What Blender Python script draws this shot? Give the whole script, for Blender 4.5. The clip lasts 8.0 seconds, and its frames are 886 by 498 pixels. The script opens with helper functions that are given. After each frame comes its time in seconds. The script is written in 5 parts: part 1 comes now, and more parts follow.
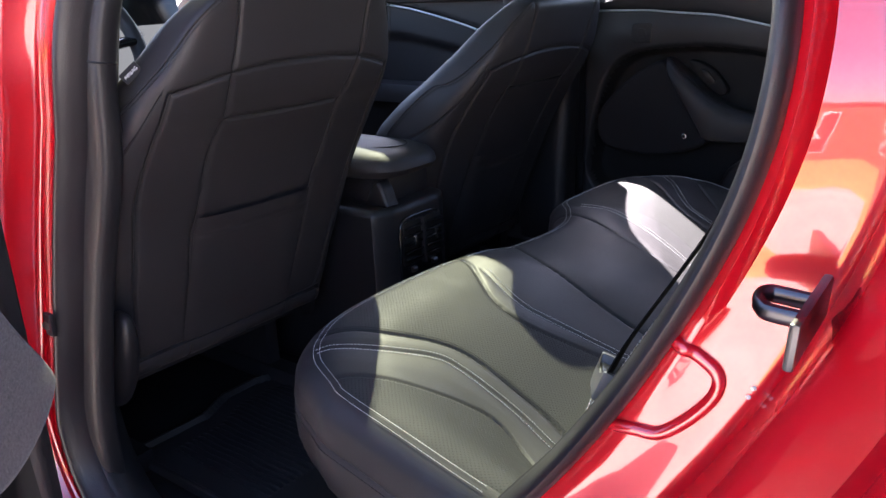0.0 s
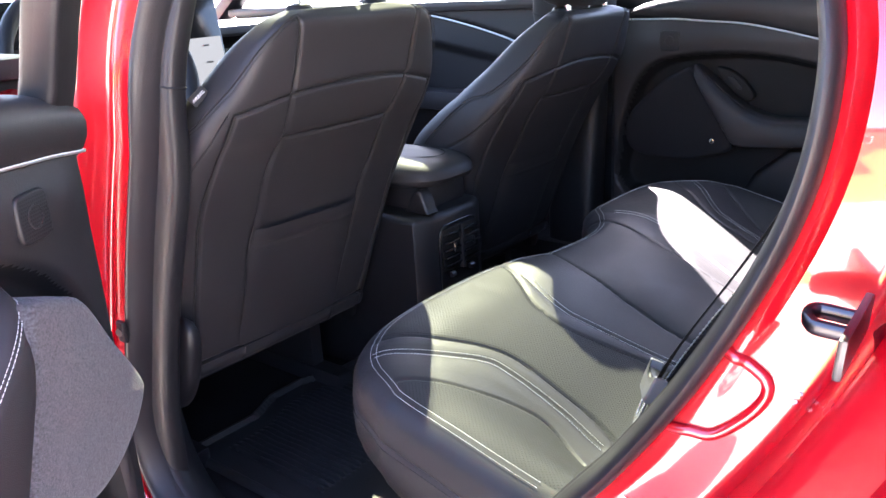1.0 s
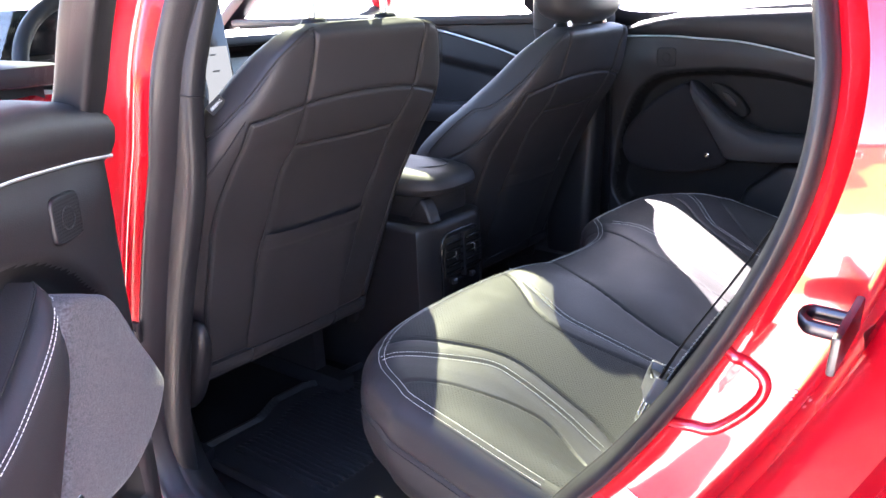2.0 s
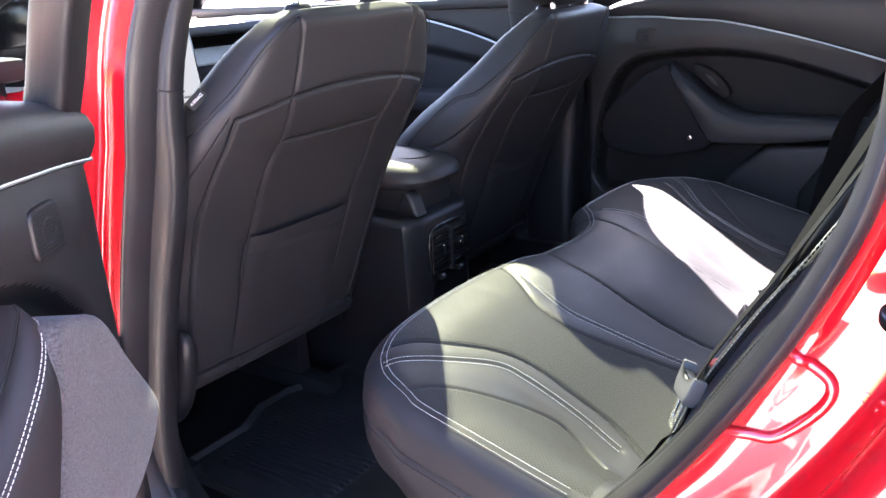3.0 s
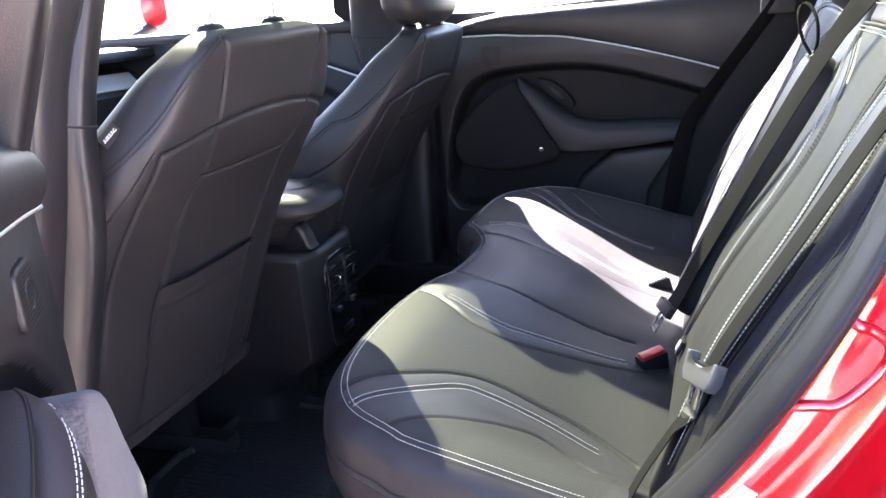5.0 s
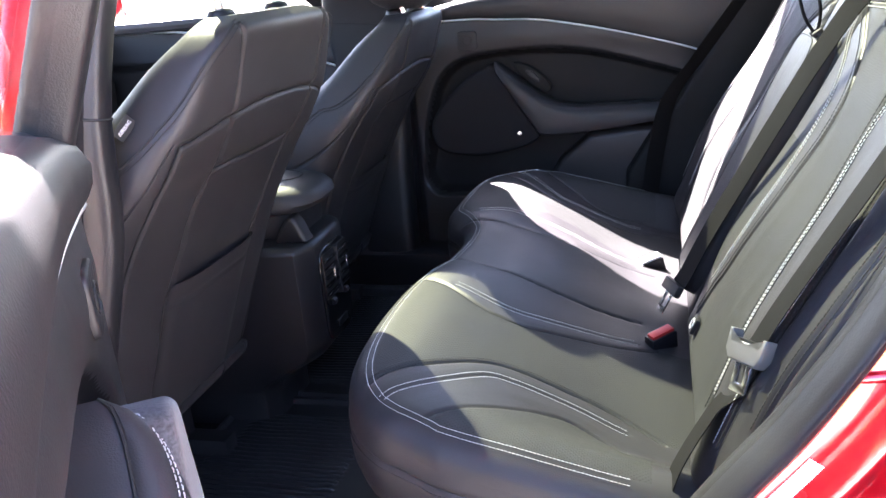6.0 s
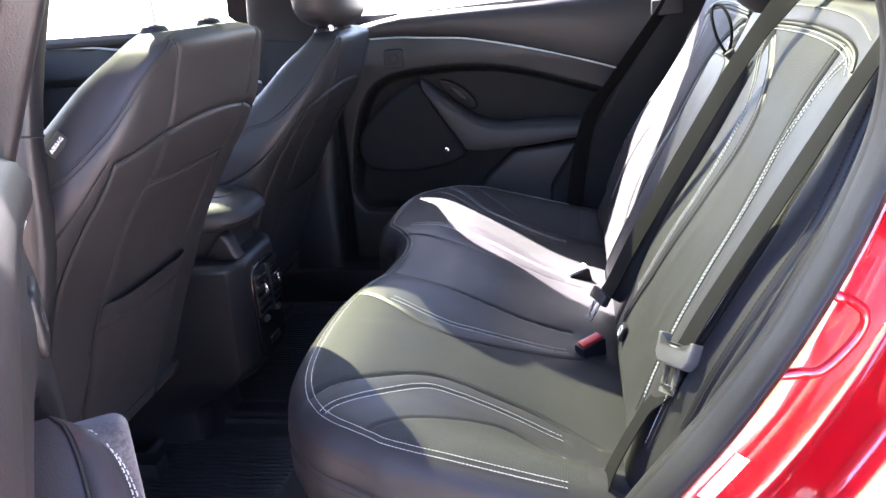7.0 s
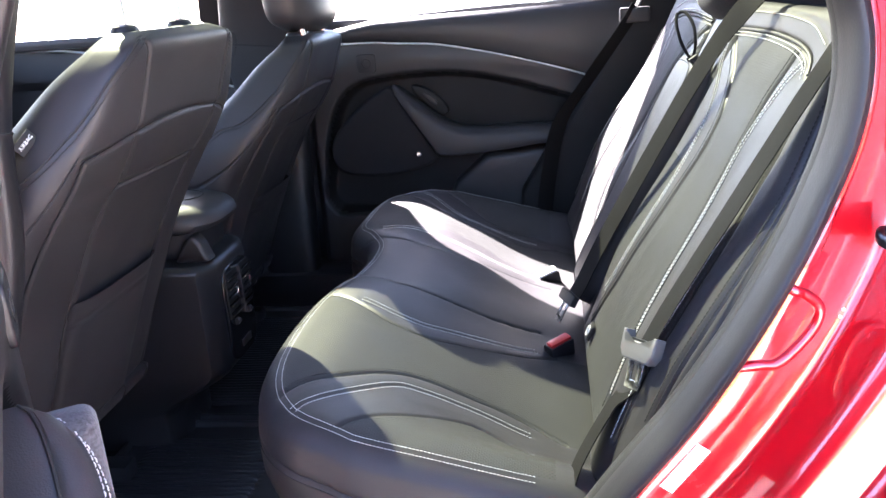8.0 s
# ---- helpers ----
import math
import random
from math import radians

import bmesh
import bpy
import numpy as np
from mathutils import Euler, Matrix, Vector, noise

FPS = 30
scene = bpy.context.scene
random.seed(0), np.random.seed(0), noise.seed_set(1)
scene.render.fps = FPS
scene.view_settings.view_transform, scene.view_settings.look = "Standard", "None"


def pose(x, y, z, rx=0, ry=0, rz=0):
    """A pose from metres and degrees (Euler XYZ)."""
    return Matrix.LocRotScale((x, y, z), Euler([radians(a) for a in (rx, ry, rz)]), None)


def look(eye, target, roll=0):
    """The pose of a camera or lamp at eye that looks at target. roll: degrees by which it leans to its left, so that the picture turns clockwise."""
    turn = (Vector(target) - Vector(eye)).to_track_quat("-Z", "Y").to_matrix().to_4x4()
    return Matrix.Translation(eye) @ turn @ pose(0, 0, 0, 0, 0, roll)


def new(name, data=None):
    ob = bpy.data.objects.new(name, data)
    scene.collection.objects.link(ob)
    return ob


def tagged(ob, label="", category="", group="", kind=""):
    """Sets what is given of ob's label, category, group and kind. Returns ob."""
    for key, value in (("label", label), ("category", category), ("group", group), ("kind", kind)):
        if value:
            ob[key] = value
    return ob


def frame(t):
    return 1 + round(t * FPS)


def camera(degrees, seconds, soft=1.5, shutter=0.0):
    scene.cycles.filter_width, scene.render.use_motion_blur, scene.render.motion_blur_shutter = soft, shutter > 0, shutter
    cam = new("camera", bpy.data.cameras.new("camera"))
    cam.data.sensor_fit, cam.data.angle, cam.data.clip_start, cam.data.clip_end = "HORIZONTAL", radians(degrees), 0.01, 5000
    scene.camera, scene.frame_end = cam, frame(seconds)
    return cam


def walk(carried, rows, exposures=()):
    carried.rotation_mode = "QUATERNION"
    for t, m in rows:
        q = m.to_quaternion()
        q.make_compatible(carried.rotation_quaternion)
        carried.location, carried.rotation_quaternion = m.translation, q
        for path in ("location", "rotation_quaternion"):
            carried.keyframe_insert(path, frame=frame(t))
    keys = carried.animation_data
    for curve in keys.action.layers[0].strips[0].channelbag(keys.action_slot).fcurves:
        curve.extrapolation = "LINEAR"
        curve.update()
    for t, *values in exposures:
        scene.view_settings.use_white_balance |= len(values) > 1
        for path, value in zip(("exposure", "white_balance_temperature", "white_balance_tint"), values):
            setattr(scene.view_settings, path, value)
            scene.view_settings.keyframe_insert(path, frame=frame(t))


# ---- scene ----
cam = camera(57.2, 8.0)
PATH = [
    (0, (-1.155, -0.734, 1.141), (0.325, 0.456, 0.514), -2.7),
    (0.5, (-1.2, -0.725, 1.165), (0.256, 0.483, 0.515), -3.0),
    (1, (-1.223, -0.734, 1.18), (0.23, 0.486, 0.547), -3.5),
    (1.5, (-1.25, -0.747, 1.192), (0.211, 0.48, 0.591), -3.0),
    (1.7, (-1.267, -0.745, 1.187), (0.203, 0.471, 0.586), -2.7),
    (2.8, (-1.263, -0.692, 1.187), (0.233, 0.472, 0.547), -3.3),
    (3, (-1.253, -0.656, 1.184), (0.274, 0.464, 0.541), -3.6),
    (3.5, (-1.255, -0.564, 1.183), (0.368, 0.412, 0.539), -4.3),
    (4, (-1.277, -0.51, 1.18), (0.432, 0.323, 0.56), -4.5),
    (4.5, (-1.312, -0.471, 1.177), (0.449, 0.255, 0.568), -4.5),
    (5, (-1.319, -0.444, 1.175), (0.47, 0.211, 0.566), -4.9),
    (5.2, (-1.319, -0.431, 1.172), (0.479, 0.201, 0.565), -5.0),
    (6.3, (-1.335, -0.326, 1.179), (0.5, 0.128, 0.527), -5.4),
    (6.5, (-1.336, -0.327, 1.179), (0.514, 0.08, 0.538), -5.1),
    (7, (-1.353, -0.327, 1.181), (0.517, 0.004, 0.554), -4.7),
    (7.5, (-1.372, -0.331, 1.178), (0.509, -0.044, 0.562), -4.3),
    (8, (-1.368, -0.334, 1.174), (0.517, -0.067, 0.562), -4.1),
]
EXPOSURES = [(t, stops, 6230, 26) for t, stops in ((0, 3.62), (0.25, 3.98), (0.5, 4.3), (0.8, 4.52), (1.0, 4.6), (3.0, 4.72), (8, 4.72))]
walk(cam, [(t, look(eye, target, roll)) for t, eye, target, roll in PATH], EXPOSURES)

# ---- world, sun and exposure ----
SUN_DIR = Vector((0.80, 0.58, 1.0)).normalized()
world = bpy.data.worlds.new("sky")
scene.world = world
world.use_nodes = True
wn = world.node_tree.nodes
sky = wn.new("ShaderNodeTexSky")
sky.sky_type = "NISHITA"
sky.sun_disc = False
sky.sun_elevation = math.asin(SUN_DIR.z)
sky.sun_rotation = math.atan2(SUN_DIR.x, SUN_DIR.y)
world.node_tree.links.new(sky.outputs[0], wn["Background"].inputs[0])
wn["Background"].inputs[1].default_value = 0.072
sun = new("sun", bpy.data.lights.new("sun", "SUN"))
sun.data.energy, sun.data.angle, sun.data.color = 5.0, radians(0.53), (1.0, 0.95, 0.87)
sun.matrix_world = look(SUN_DIR * 20, (0, 0, 0))


# ---- materials ----
def material(name, base, rough=0.5, metal=0.0, grain=0.0, scale=400.0, stain=0.12, stain_scale=9.0, coat=0.0, sheen=0.0, spec=0.5, detail="noise"):
    """A surface with colour that varies at two scales and a fine relief."""
    m = bpy.data.materials.new(name)
    m.use_nodes = True
    n, l = m.node_tree.nodes, m.node_tree.links
    p = n["Principled BSDF"]
    co = n.new("ShaderNodeTexCoord")
    big = n.new("ShaderNodeTexNoise")
    big.inputs["Scale"].default_value, big.inputs["Detail"].default_value = stain_scale, 6
    l.new(co.outputs["Object"], big.inputs["Vector"])
    ramp = n.new("ShaderNodeMapRange")
    ramp.inputs[1].default_value, ramp.inputs[2].default_value = 0.3, 0.7
    ramp.inputs[3].default_value, ramp.inputs[4].default_value = 1 - stain, 1 + stain
    l.new(big.outputs[0], ramp.inputs[0])
    mul = n.new("ShaderNodeVectorMath")
    mul.operation = "SCALE"
    mul.inputs[0].default_value = base
    l.new(ramp.outputs[0], mul.inputs["Scale"])
    l.new(mul.outputs[0], p.inputs["Base Color"])
    rr = n.new("ShaderNodeMapRange")
    rr.inputs[1].default_value, rr.inputs[2].default_value = 0.3, 0.7
    rr.inputs[3].default_value, rr.inputs[4].default_value = rough * 0.88, min(1.0, rough * 1.12)
    l.new(big.outputs[0], rr.inputs[0])
    l.new(rr.outputs[0], p.inputs["Roughness"])
    p.inputs["Metallic"].default_value = metal
    p.inputs["Specular IOR Level"].default_value = spec
    p.inputs["Coat Weight"].default_value, p.inputs["Coat Roughness"].default_value = coat, 0.02
    p.inputs["Sheen Weight"].default_value = sheen
    if grain:
        if detail == "cell":
            fine = n.new("ShaderNodeTexVoronoi")
        else:
            fine = n.new("ShaderNodeTexNoise")
        fine.inputs["Scale"].default_value = scale
        l.new(co.outputs["Object"], fine.inputs["Vector"])
        b = n.new("ShaderNodeBump")
        b.inputs["Strength"].default_value, b.inputs["Distance"].default_value = grain, 0.0006
        l.new(fine.outputs[0], b.inputs["Height"])
        l.new(b.outputs[0], p.inputs["Normal"])
    return m


def perforate(m, pitch=0.0042):
    """Adds rows of small round holes to a leather."""
    n, l = m.node_tree.nodes, m.node_tree.links
    p = n["Principled BSDF"]
    co = n.new("ShaderNodeTexCoord")
    mapping = n.new("ShaderNodeMapping")
    mapping.inputs["Rotation"].default_value = (0, 0, radians(45))
    k = 2 * math.pi / pitch
    mapping.inputs["Scale"].default_value = (k, k, k * 0.0)
    l.new(co.outputs["UV"], mapping.inputs[0])
    sep = n.new("ShaderNodeSeparateXYZ")
    l.new(mapping.outputs[0], sep.inputs[0])
    waves = []
    for a in (0, 1):
        s = n.new("ShaderNodeMath")
        s.operation = "COSINE"
        l.new(sep.outputs[a], s.inputs[0])
        waves.append(s)
    add = n.new("ShaderNodeMath")
    add.operation = "ADD"
    l.new(waves[0].outputs[0], add.inputs[0])
    l.new(waves[1].outputs[0], add.inputs[1])
    hole = n.new("ShaderNodeMapRange")
    hole.inputs[1].default_value, hole.inputs[2].default_value = 0.7, 1.3
    l.new(add.outputs[0], hole.inputs[0])
    old = p.inputs["Base Color"].links[0].from_socket
    mix = n.new("ShaderNodeMix")
    mix.data_type = "RGBA"
    l.new(hole.outputs[0], mix.inputs["Factor"])
    l.new(old, mix.inputs["A"])
    mix.inputs["B"].default_value = (0.016, 0.016, 0.016, 1)
    l.new(mix.outputs["Result"], p.inputs["Base Color"])
    b = n.new("ShaderNodeBump")
    b.invert = True
    b.inputs["Strength"].default_value, b.inputs["Distance"].default_value = 0.5, 0.0005
    l.new(hole.outputs[0], b.inputs["Height"])
    if p.inputs["Normal"].links:
        l.new(p.inputs["Normal"].links[0].from_socket, b.inputs["Normal"])
    l.new(b.outputs[0], p.inputs["Normal"])
    return m


def pane(name, tint, gloss=0.06):
    """Thin tinted glass: clear view, a faint mirror on top."""
    m = bpy.data.materials.new(name)
    m.use_nodes = True
    n, l = m.node_tree.nodes, m.node_tree.links
    n.remove(n["Principled BSDF"])
    t = n.new("ShaderNodeBsdfTransparent")
    t.inputs[0].default_value = (*tint, 1)
    g = n.new("ShaderNodeBsdfGlossy")
    g.inputs["Roughness"].default_value = 0.01
    f = n.new("ShaderNodeLayerWeight")
    f.inputs["Blend"].default_value = 0.5
    p5 = n.new("ShaderNodeMath")
    p5.operation, p5.inputs[1].default_value = "POWER", 5
    l.new(f.outputs["Facing"], p5.inputs[0])
    fac = n.new("ShaderNodeMath")
    fac.operation, fac.inputs[1].default_value, fac.inputs[2].default_value = "MULTIPLY_ADD", 0.7, gloss
    l.new(p5.outputs[0], fac.inputs[0])
    mix = n.new("ShaderNodeMixShader")
    l.new(fac.outputs[0], mix.inputs[0])
    l.new(t.outputs[0], mix.inputs[1])
    l.new(g.outputs[0], mix.inputs[2])
    l.new(mix.outputs[0], n["Material Output"].inputs[0])
    return m


LEATHER = material("black_leatherette", (0.0240, 0.0223, 0.0245), 0.51, spec=0.42, grain=0.22, scale=900, detail="cell", stain=0.1)
PERF = perforate(material("perforated_leatherette", (0.036, 0.036, 0.036), 0.6, spec=0.2, grain=0.25, scale=900, detail="cell", stain=0.12))
PLASTIC = material("black_grained_plastic", (0.011, 0.0103, 0.0123), 0.46, grain=0.5, scale=700, stain=0.08)
SOFT = material("soft_touch_trim", (0.0190, 0.0174, 0.0192), 0.48, grain=0.4, scale=600, stain=0.08)
GLOSSY = material("piano_black", (0.01, 0.01, 0.011), 0.12, stain=0.05)
RUBBER = material("weatherstrip_rubber", (0.0150, 0.0138, 0.0165), 0.40, grain=0.3, scale=500, stain=0.15)
MATRUB = material("mat_rubber", (0.017, 0.0165, 0.0185), 0.45, grain=0.4, scale=300, stain=0.2, spec=0.5)
CARPET = material("black_carpet", (0.014, 0.014, 0.015), 0.95, grain=1.0, scale=500, stain=0.3, spec=0.1)
FABRIC = material("grey_woven_fabric", (0.066, 0.064, 0.072), 0.95, grain=1.0, scale=900, stain=0.45, stain_scale=420, spec=0.15, sheen=0.2)
INSERT = material("black_door_insert", (0.0085, 0.0078, 0.0083), 0.7, grain=0.4, scale=600, stain=0.08, spec=0.3)
# the grey door fabric again, darkened for the shade on the far door
SHADEFABRIC = material("shaded_woven_fabric", (0.016, 0.0155, 0.018), 0.9, grain=0.8, scale=900, stain=0.3, stain_scale=420, spec=0.2)
PALEBAND = material("pale_woven_band", (0.62, 0.62, 0.60), 0.9, grain=0.8, scale=900, stain=0.15, stain_scale=300)
WEB = material("belt_webbing", (0.0095, 0.0090, 0.0094), 0.85, spec=0.1, grain=0.3, scale=800, stain=0.1)
RED = material("red_paint", (0.52, 0.004, 0.012), 0.25, metal=0.2, coat=1.0, stain=0.03)
RED.node_tree.nodes["Principled BSDF"].inputs["Coat IOR"].default_value = 1.75
DARKSTEEL = material("dark_steel", (0.09, 0.09, 0.10), 0.34, metal=1.0, stain=0.2, grain=0.1)
CHROME = material("brushed_chrome", (0.86, 0.86, 0.87), 0.22, metal=1.0, stain=0.05)
VENTBLACK = material("vent_black", (0.004, 0.004, 0.0045), 0.4, stain=0.05)
SATIN = material("satin_chrome", (0.88, 0.88, 0.88), 0.48, metal=1.0, stain=0.04)
STEEL = material("bright_steel", (0.62, 0.62, 0.64), 0.25, metal=1.0, stain=0.1, grain=0.1)
THREAD = material("white_thread", (0.62, 0.62, 0.60), 0.8, stain=0.1)
DTHREAD = material("dark_thread", (0.012, 0.012, 0.013), 0.8, stain=0.1)
REDPL = material("red_button_plastic", (0.55, 0.03, 0.03), 0.35, stain=0.05)
GREYPL = material("grey_plastic", (0.12, 0.117, 0.113), 0.45, stain=0.08, grain=0.2)
WHITE = material("white_print", (0.75, 0.75, 0.74), 0.6, stain=0.04)
LINER = material("headliner_cloth", (0.03, 0.03, 0.032), 0.95, grain=0.6, scale=700, stain=0.08)
CONCRETE = material("pale_concrete", (0.52, 0.47, 0.38), 0.9, grain=0.8, scale=60, stain=0.18, stain_scale=1.2)
GLASS = pane("window_glass", (0.86, 0.9, 0.88))
REARTINT = pane("rear_privacy_glass", (0.22, 0.23, 0.22))
TINTED = pane("tinted_roof_glass", (0.138, 0.158, 0.106))
PRIVACY = pane("rear_side_glass", (0.92, 0.94, 0.92))


# ---- building helpers ----
def thing(name, at, label, category, group="", kind=""):
    ob = new(name)
    ob.empty_display_size = 0.05
    ob.location = at
    bpy.context.view_layer.update()
    return tagged(ob, label, category, group, kind)


def base_of(ob):
    p = Vector((0, 0, 0))
    while ob:
        p += ob.location
        ob = ob.parent
    return p


def part(name, data, mat, parent=None, label="", uv=None):
    """One mesh object under a thing or a part. data: (verts, faces) in world metres."""
    verts, faces = data
    verts = np.asarray(verts, float).reshape(-1, 3)
    if parent:
        verts = verts - np.array(base_of(parent))
    me = bpy.data.meshes.new(name)
    me.from_pydata([tuple(v) for v in verts], [], [tuple(f) for f in faces])
    me.materials.append(mat)
    if uv is not None:
        lay = me.uv_layers.new(name="uv")
        idx = np.empty(len(me.loops), int)
        me.loops.foreach_get("vertex_index", idx)
        lay.data.foreach_set("uv", np.asarray(uv, float).reshape(-1, 2)[idx].ravel())
    bm = bmesh.new()
    bm.from_mesh(me)
    bmesh.ops.recalc_face_normals(bm, faces=bm.faces)
    bm.to_mesh(me)
    bm.free()
    me.polygons.foreach_set("use_smooth", [True] * len(me.polygons))
    me.set_sharp_from_angle(angle=radians(40))
    ob = new(name, me)
    ob.parent = parent
    if label:
        ob["label"] = label
    return ob


def sheet(P, close_u=False, close_v=False, cap=False):
    """Faces of a grid P[u, v]."""
    P = np.asarray(P, float)
    nu, nv = P.shape[:2]
    f = []
    for i in range(nu if close_u else nu - 1):
        a, b = i * nv, ((i + 1) % nu) * nv
        for j in range(nv if close_v else nv - 1):
            k = (j + 1) % nv
            f.append((a + j, b + j, b + k, a + k))
    if cap:
        f.append(tuple(range(nv)))
        f.append(tuple((nu - 1) * nv + j for j in range(nv)))
    return P.reshape(-1, 3), f


def join(*datas):
    V, F, o = [], [], 0
    for v, f in datas:
        v = np.asarray(v, float).reshape(-1, 3)
        V.append(v)
        F += [tuple(i + o for i in q) for q in f]
        o += len(v)
    return np.concatenate(V), F


def curve(pts, n=40, closed=False):
    """A smooth line through control points (Catmull-Rom), evenly spaced."""
    p = np.asarray(pts, float)
    if len(p) == 2 and not closed:
        return p[0] + (p[1] - p[0]) * np.linspace(0, 1, n)[:, None]
    ext = np.vstack([p[-1], p, p[0], p[1]]) if closed else np.vstack([2 * p[0] - p[1], p, 2 * p[-1] - p[-2]])
    out = []
    m = len(p) if closed else len(p) - 1
    for i in range(m):
        a, b, c, d = ext[i:i + 4]
        for t in np.linspace(0, 1, 24, endpoint=False):
            out.append(0.5 * (2 * b + (c - a) * t + (2 * a - 5 * b + 4 * c - d) * t ** 2 + (3 * b - a - 3 * c + d) * t ** 3))
    out.append(p[0] if closed else p[-1])
    out = np.array(out)
    s = np.r_[0, np.cumsum(np.linalg.norm(np.diff(out, axis=0), axis=1))]
    q = np.linspace(0, s[-1], n + 1)[:-1] if closed else np.linspace(0, s[-1], n)
    return np.stack([np.interp(q, s, out[:, k]) for k in range(out.shape[1])], 1)


def interp(pts, x):
    """Smooth values of a table of (x, value)."""
    c = curve(pts, 200)
    o = np.argsort(c[:, 0])
    return np.interp(x, c[o, 0], c[o, 1])


def frames_along(path, up):
    t = np.gradient(path, axis=0)
    t /= np.linalg.norm(t, axis=1)[:, None] + 1e-12
    up = np.broadcast_to(np.asarray(up, float), path.shape)
    side = np.cross(t, up)
    side /= np.linalg.norm(side, axis=1)[:, None] + 1e-12
    nor = np.cross(side, t)
    return t, side, nor


def sweep(path, profile, up=(0, 0, 1), closed=False, open_profile=False):
    """Carries a profile of (side, up) offsets along a path."""
    path, profile = np.asarray(path, float), np.asarray(profile, float)
    if closed:
        t = np.roll(path, -1, 0) - np.roll(path, 1, 0)
        t /= np.linalg.norm(t, axis=1)[:, None]
        u = np.broadcast_to(np.asarray(up, float), path.shape)
        side = np.cross(t, u)
        side /= np.linalg.norm(side, axis=1)[:, None]
        nor = np.cross(side, t)
    else:
        t, side, nor = frames_along(path, up)
    P = path[:, None] + side[:, None] * profile[None, :, :1] + nor[:, None] * profile[None, :, 1:]
    return sheet(P, close_u=closed, close_v=not open_profile, cap=not closed and not open_profile)


def ring(rx, ry, n=10, power=2.0):
    a = np.linspace(0, 2 * math.pi, n, endpoint=False)
    c, s = np.cos(a), np.sin(a)
    return np.stack([rx * np.sign(c) * abs(c) ** (2 / power), ry * np.sign(s) * abs(s) ** (2 / power)], 1)


def tube(path, r, n=8, up=(0, 0, 1)):
    return sweep(path, ring(r, r, n), up)


def box(lo, hi, bevel=0.004, m=None):
    """A box with rounded edges."""
    bm = bmesh.new()
    bmesh.ops.create_cube(bm, size=1.0)
    lo, hi = Vector(lo), Vector(hi)
    for v in bm.verts:
        v.co = Vector([(lo[k] + hi[k]) / 2 + v.co[k] * (hi[k] - lo[k]) for k in range(3)])
    if bevel:
        bmesh.ops.bevel(bm, geom=bm.edges[:], offset=bevel, segments=2, profile=0.6, affect="EDGES")
    if m is not None:
        bmesh.ops.transform(bm, matrix=m, verts=bm.verts)
    bm.verts.index_update()
    out = [tuple(v.co) for v in bm.verts], [tuple(v.index for v in f.verts) for f in bm.faces]
    bm.free()
    return out


def prism(outline, depth, bevel, place):
    """A closed outline (a, b) made thick, with a rounded front edge; place(a, b, d) gives the world point at depth d."""
    o = np.asarray(outline, float)
    c = o.mean(0)
    rings = []
    steps = [(0.0, 0.0)] + [(bevel * (1 - math.cos(a)), depth - bevel + bevel * math.sin(a)) for a in np.linspace(0, math.pi / 2, 5)]
    t = np.roll(o, -1, 0) - np.roll(o, 1, 0)
    t /= np.linalg.norm(t, axis=1)[:, None] + 1e-12
    nrm = np.stack([t[:, 1], -t[:, 0]], 1)
    if np.sum(nrm * (o - c)) < 0:
        nrm = -nrm
    for inset, d in steps:
        q = o - nrm * inset
        rings.append([place(a, b, d) for a, b in q])
    for k in (0.5, 0.0):
        q = c + (o - nrm * bevel - c) * k
        rings.append([place(a, b, depth) for a, b in q])
    return sheet(np.array(rings), close_v=True)


def near_line(X, Y, line):
    """Distance in the plane from points to a polyline."""
    line = np.asarray(line, float)
    d = np.full(X.shape, 9.0)
    for a, b in zip(line[:-1], line[1:]):
        ab = b - a
        t = np.clip(((X - a[0]) * ab[0] + (Y - a[1]) * ab[1]) / (ab @ ab + 1e-12), 0, 1)
        d = np.minimum(d, np.hypot(X - a[0] - t * ab[0], Y - a[1] - t * ab[1]))
    return d


def inside(X, Y, poly):
    """Signed distance to a closed polygon, positive inside."""
    poly = np.asarray(poly, float)
    d = near_line(X, Y, np.vstack([poly, poly[:1]]))
    c = np.zeros(X.shape, bool)
    for (x1, y1), (x2, y2) in zip(poly, np.roll(poly, -1, 0)):
        hit = (y1 > Y) != (y2 > Y)
        c ^= hit & (X < (x2 - x1) * (Y - y1) / (y2 - y1 + 1e-12) + x1)
    return np.where(c, d, -d)


def ease(d, w):
    t = np.clip(d / w, 0, 1)
    return t * t * (3 - 2 * t)


def groove(X, Y, lines, depth=0.003, width=0.004):
    g = np.zeros(X.shape)
    for ln in lines:
        g = np.maximum(g, np.exp(-(near_line(X, Y, ln) / width) ** 2))
    return g * depth


def stitches(lines, pitch=0.0055, length=0.0036, r=0.0006, lift=(0, 0, 0.0006)):
    """Short raised threads along each of the lines, in one mesh."""
    out = []
    for ln in lines:
        ln = np.asarray(ln, float) + np.asarray(lift)
        s = np.r_[0, np.cumsum(np.linalg.norm(np.diff(ln, axis=0), axis=1))]
        for a in np.arange(0, s[-1] - length, pitch):
            q = np.array([a, a + length / 2, a + length])
            p = np.stack([np.interp(q, s, ln[:, k]) for k in range(3)], 1)
            p[1] += np.asarray(lift) * 0.5
            out.append(sweep(p, ring(r, r, 4), up=(0.31, 0.2, 0.93)))
    return join(*out)


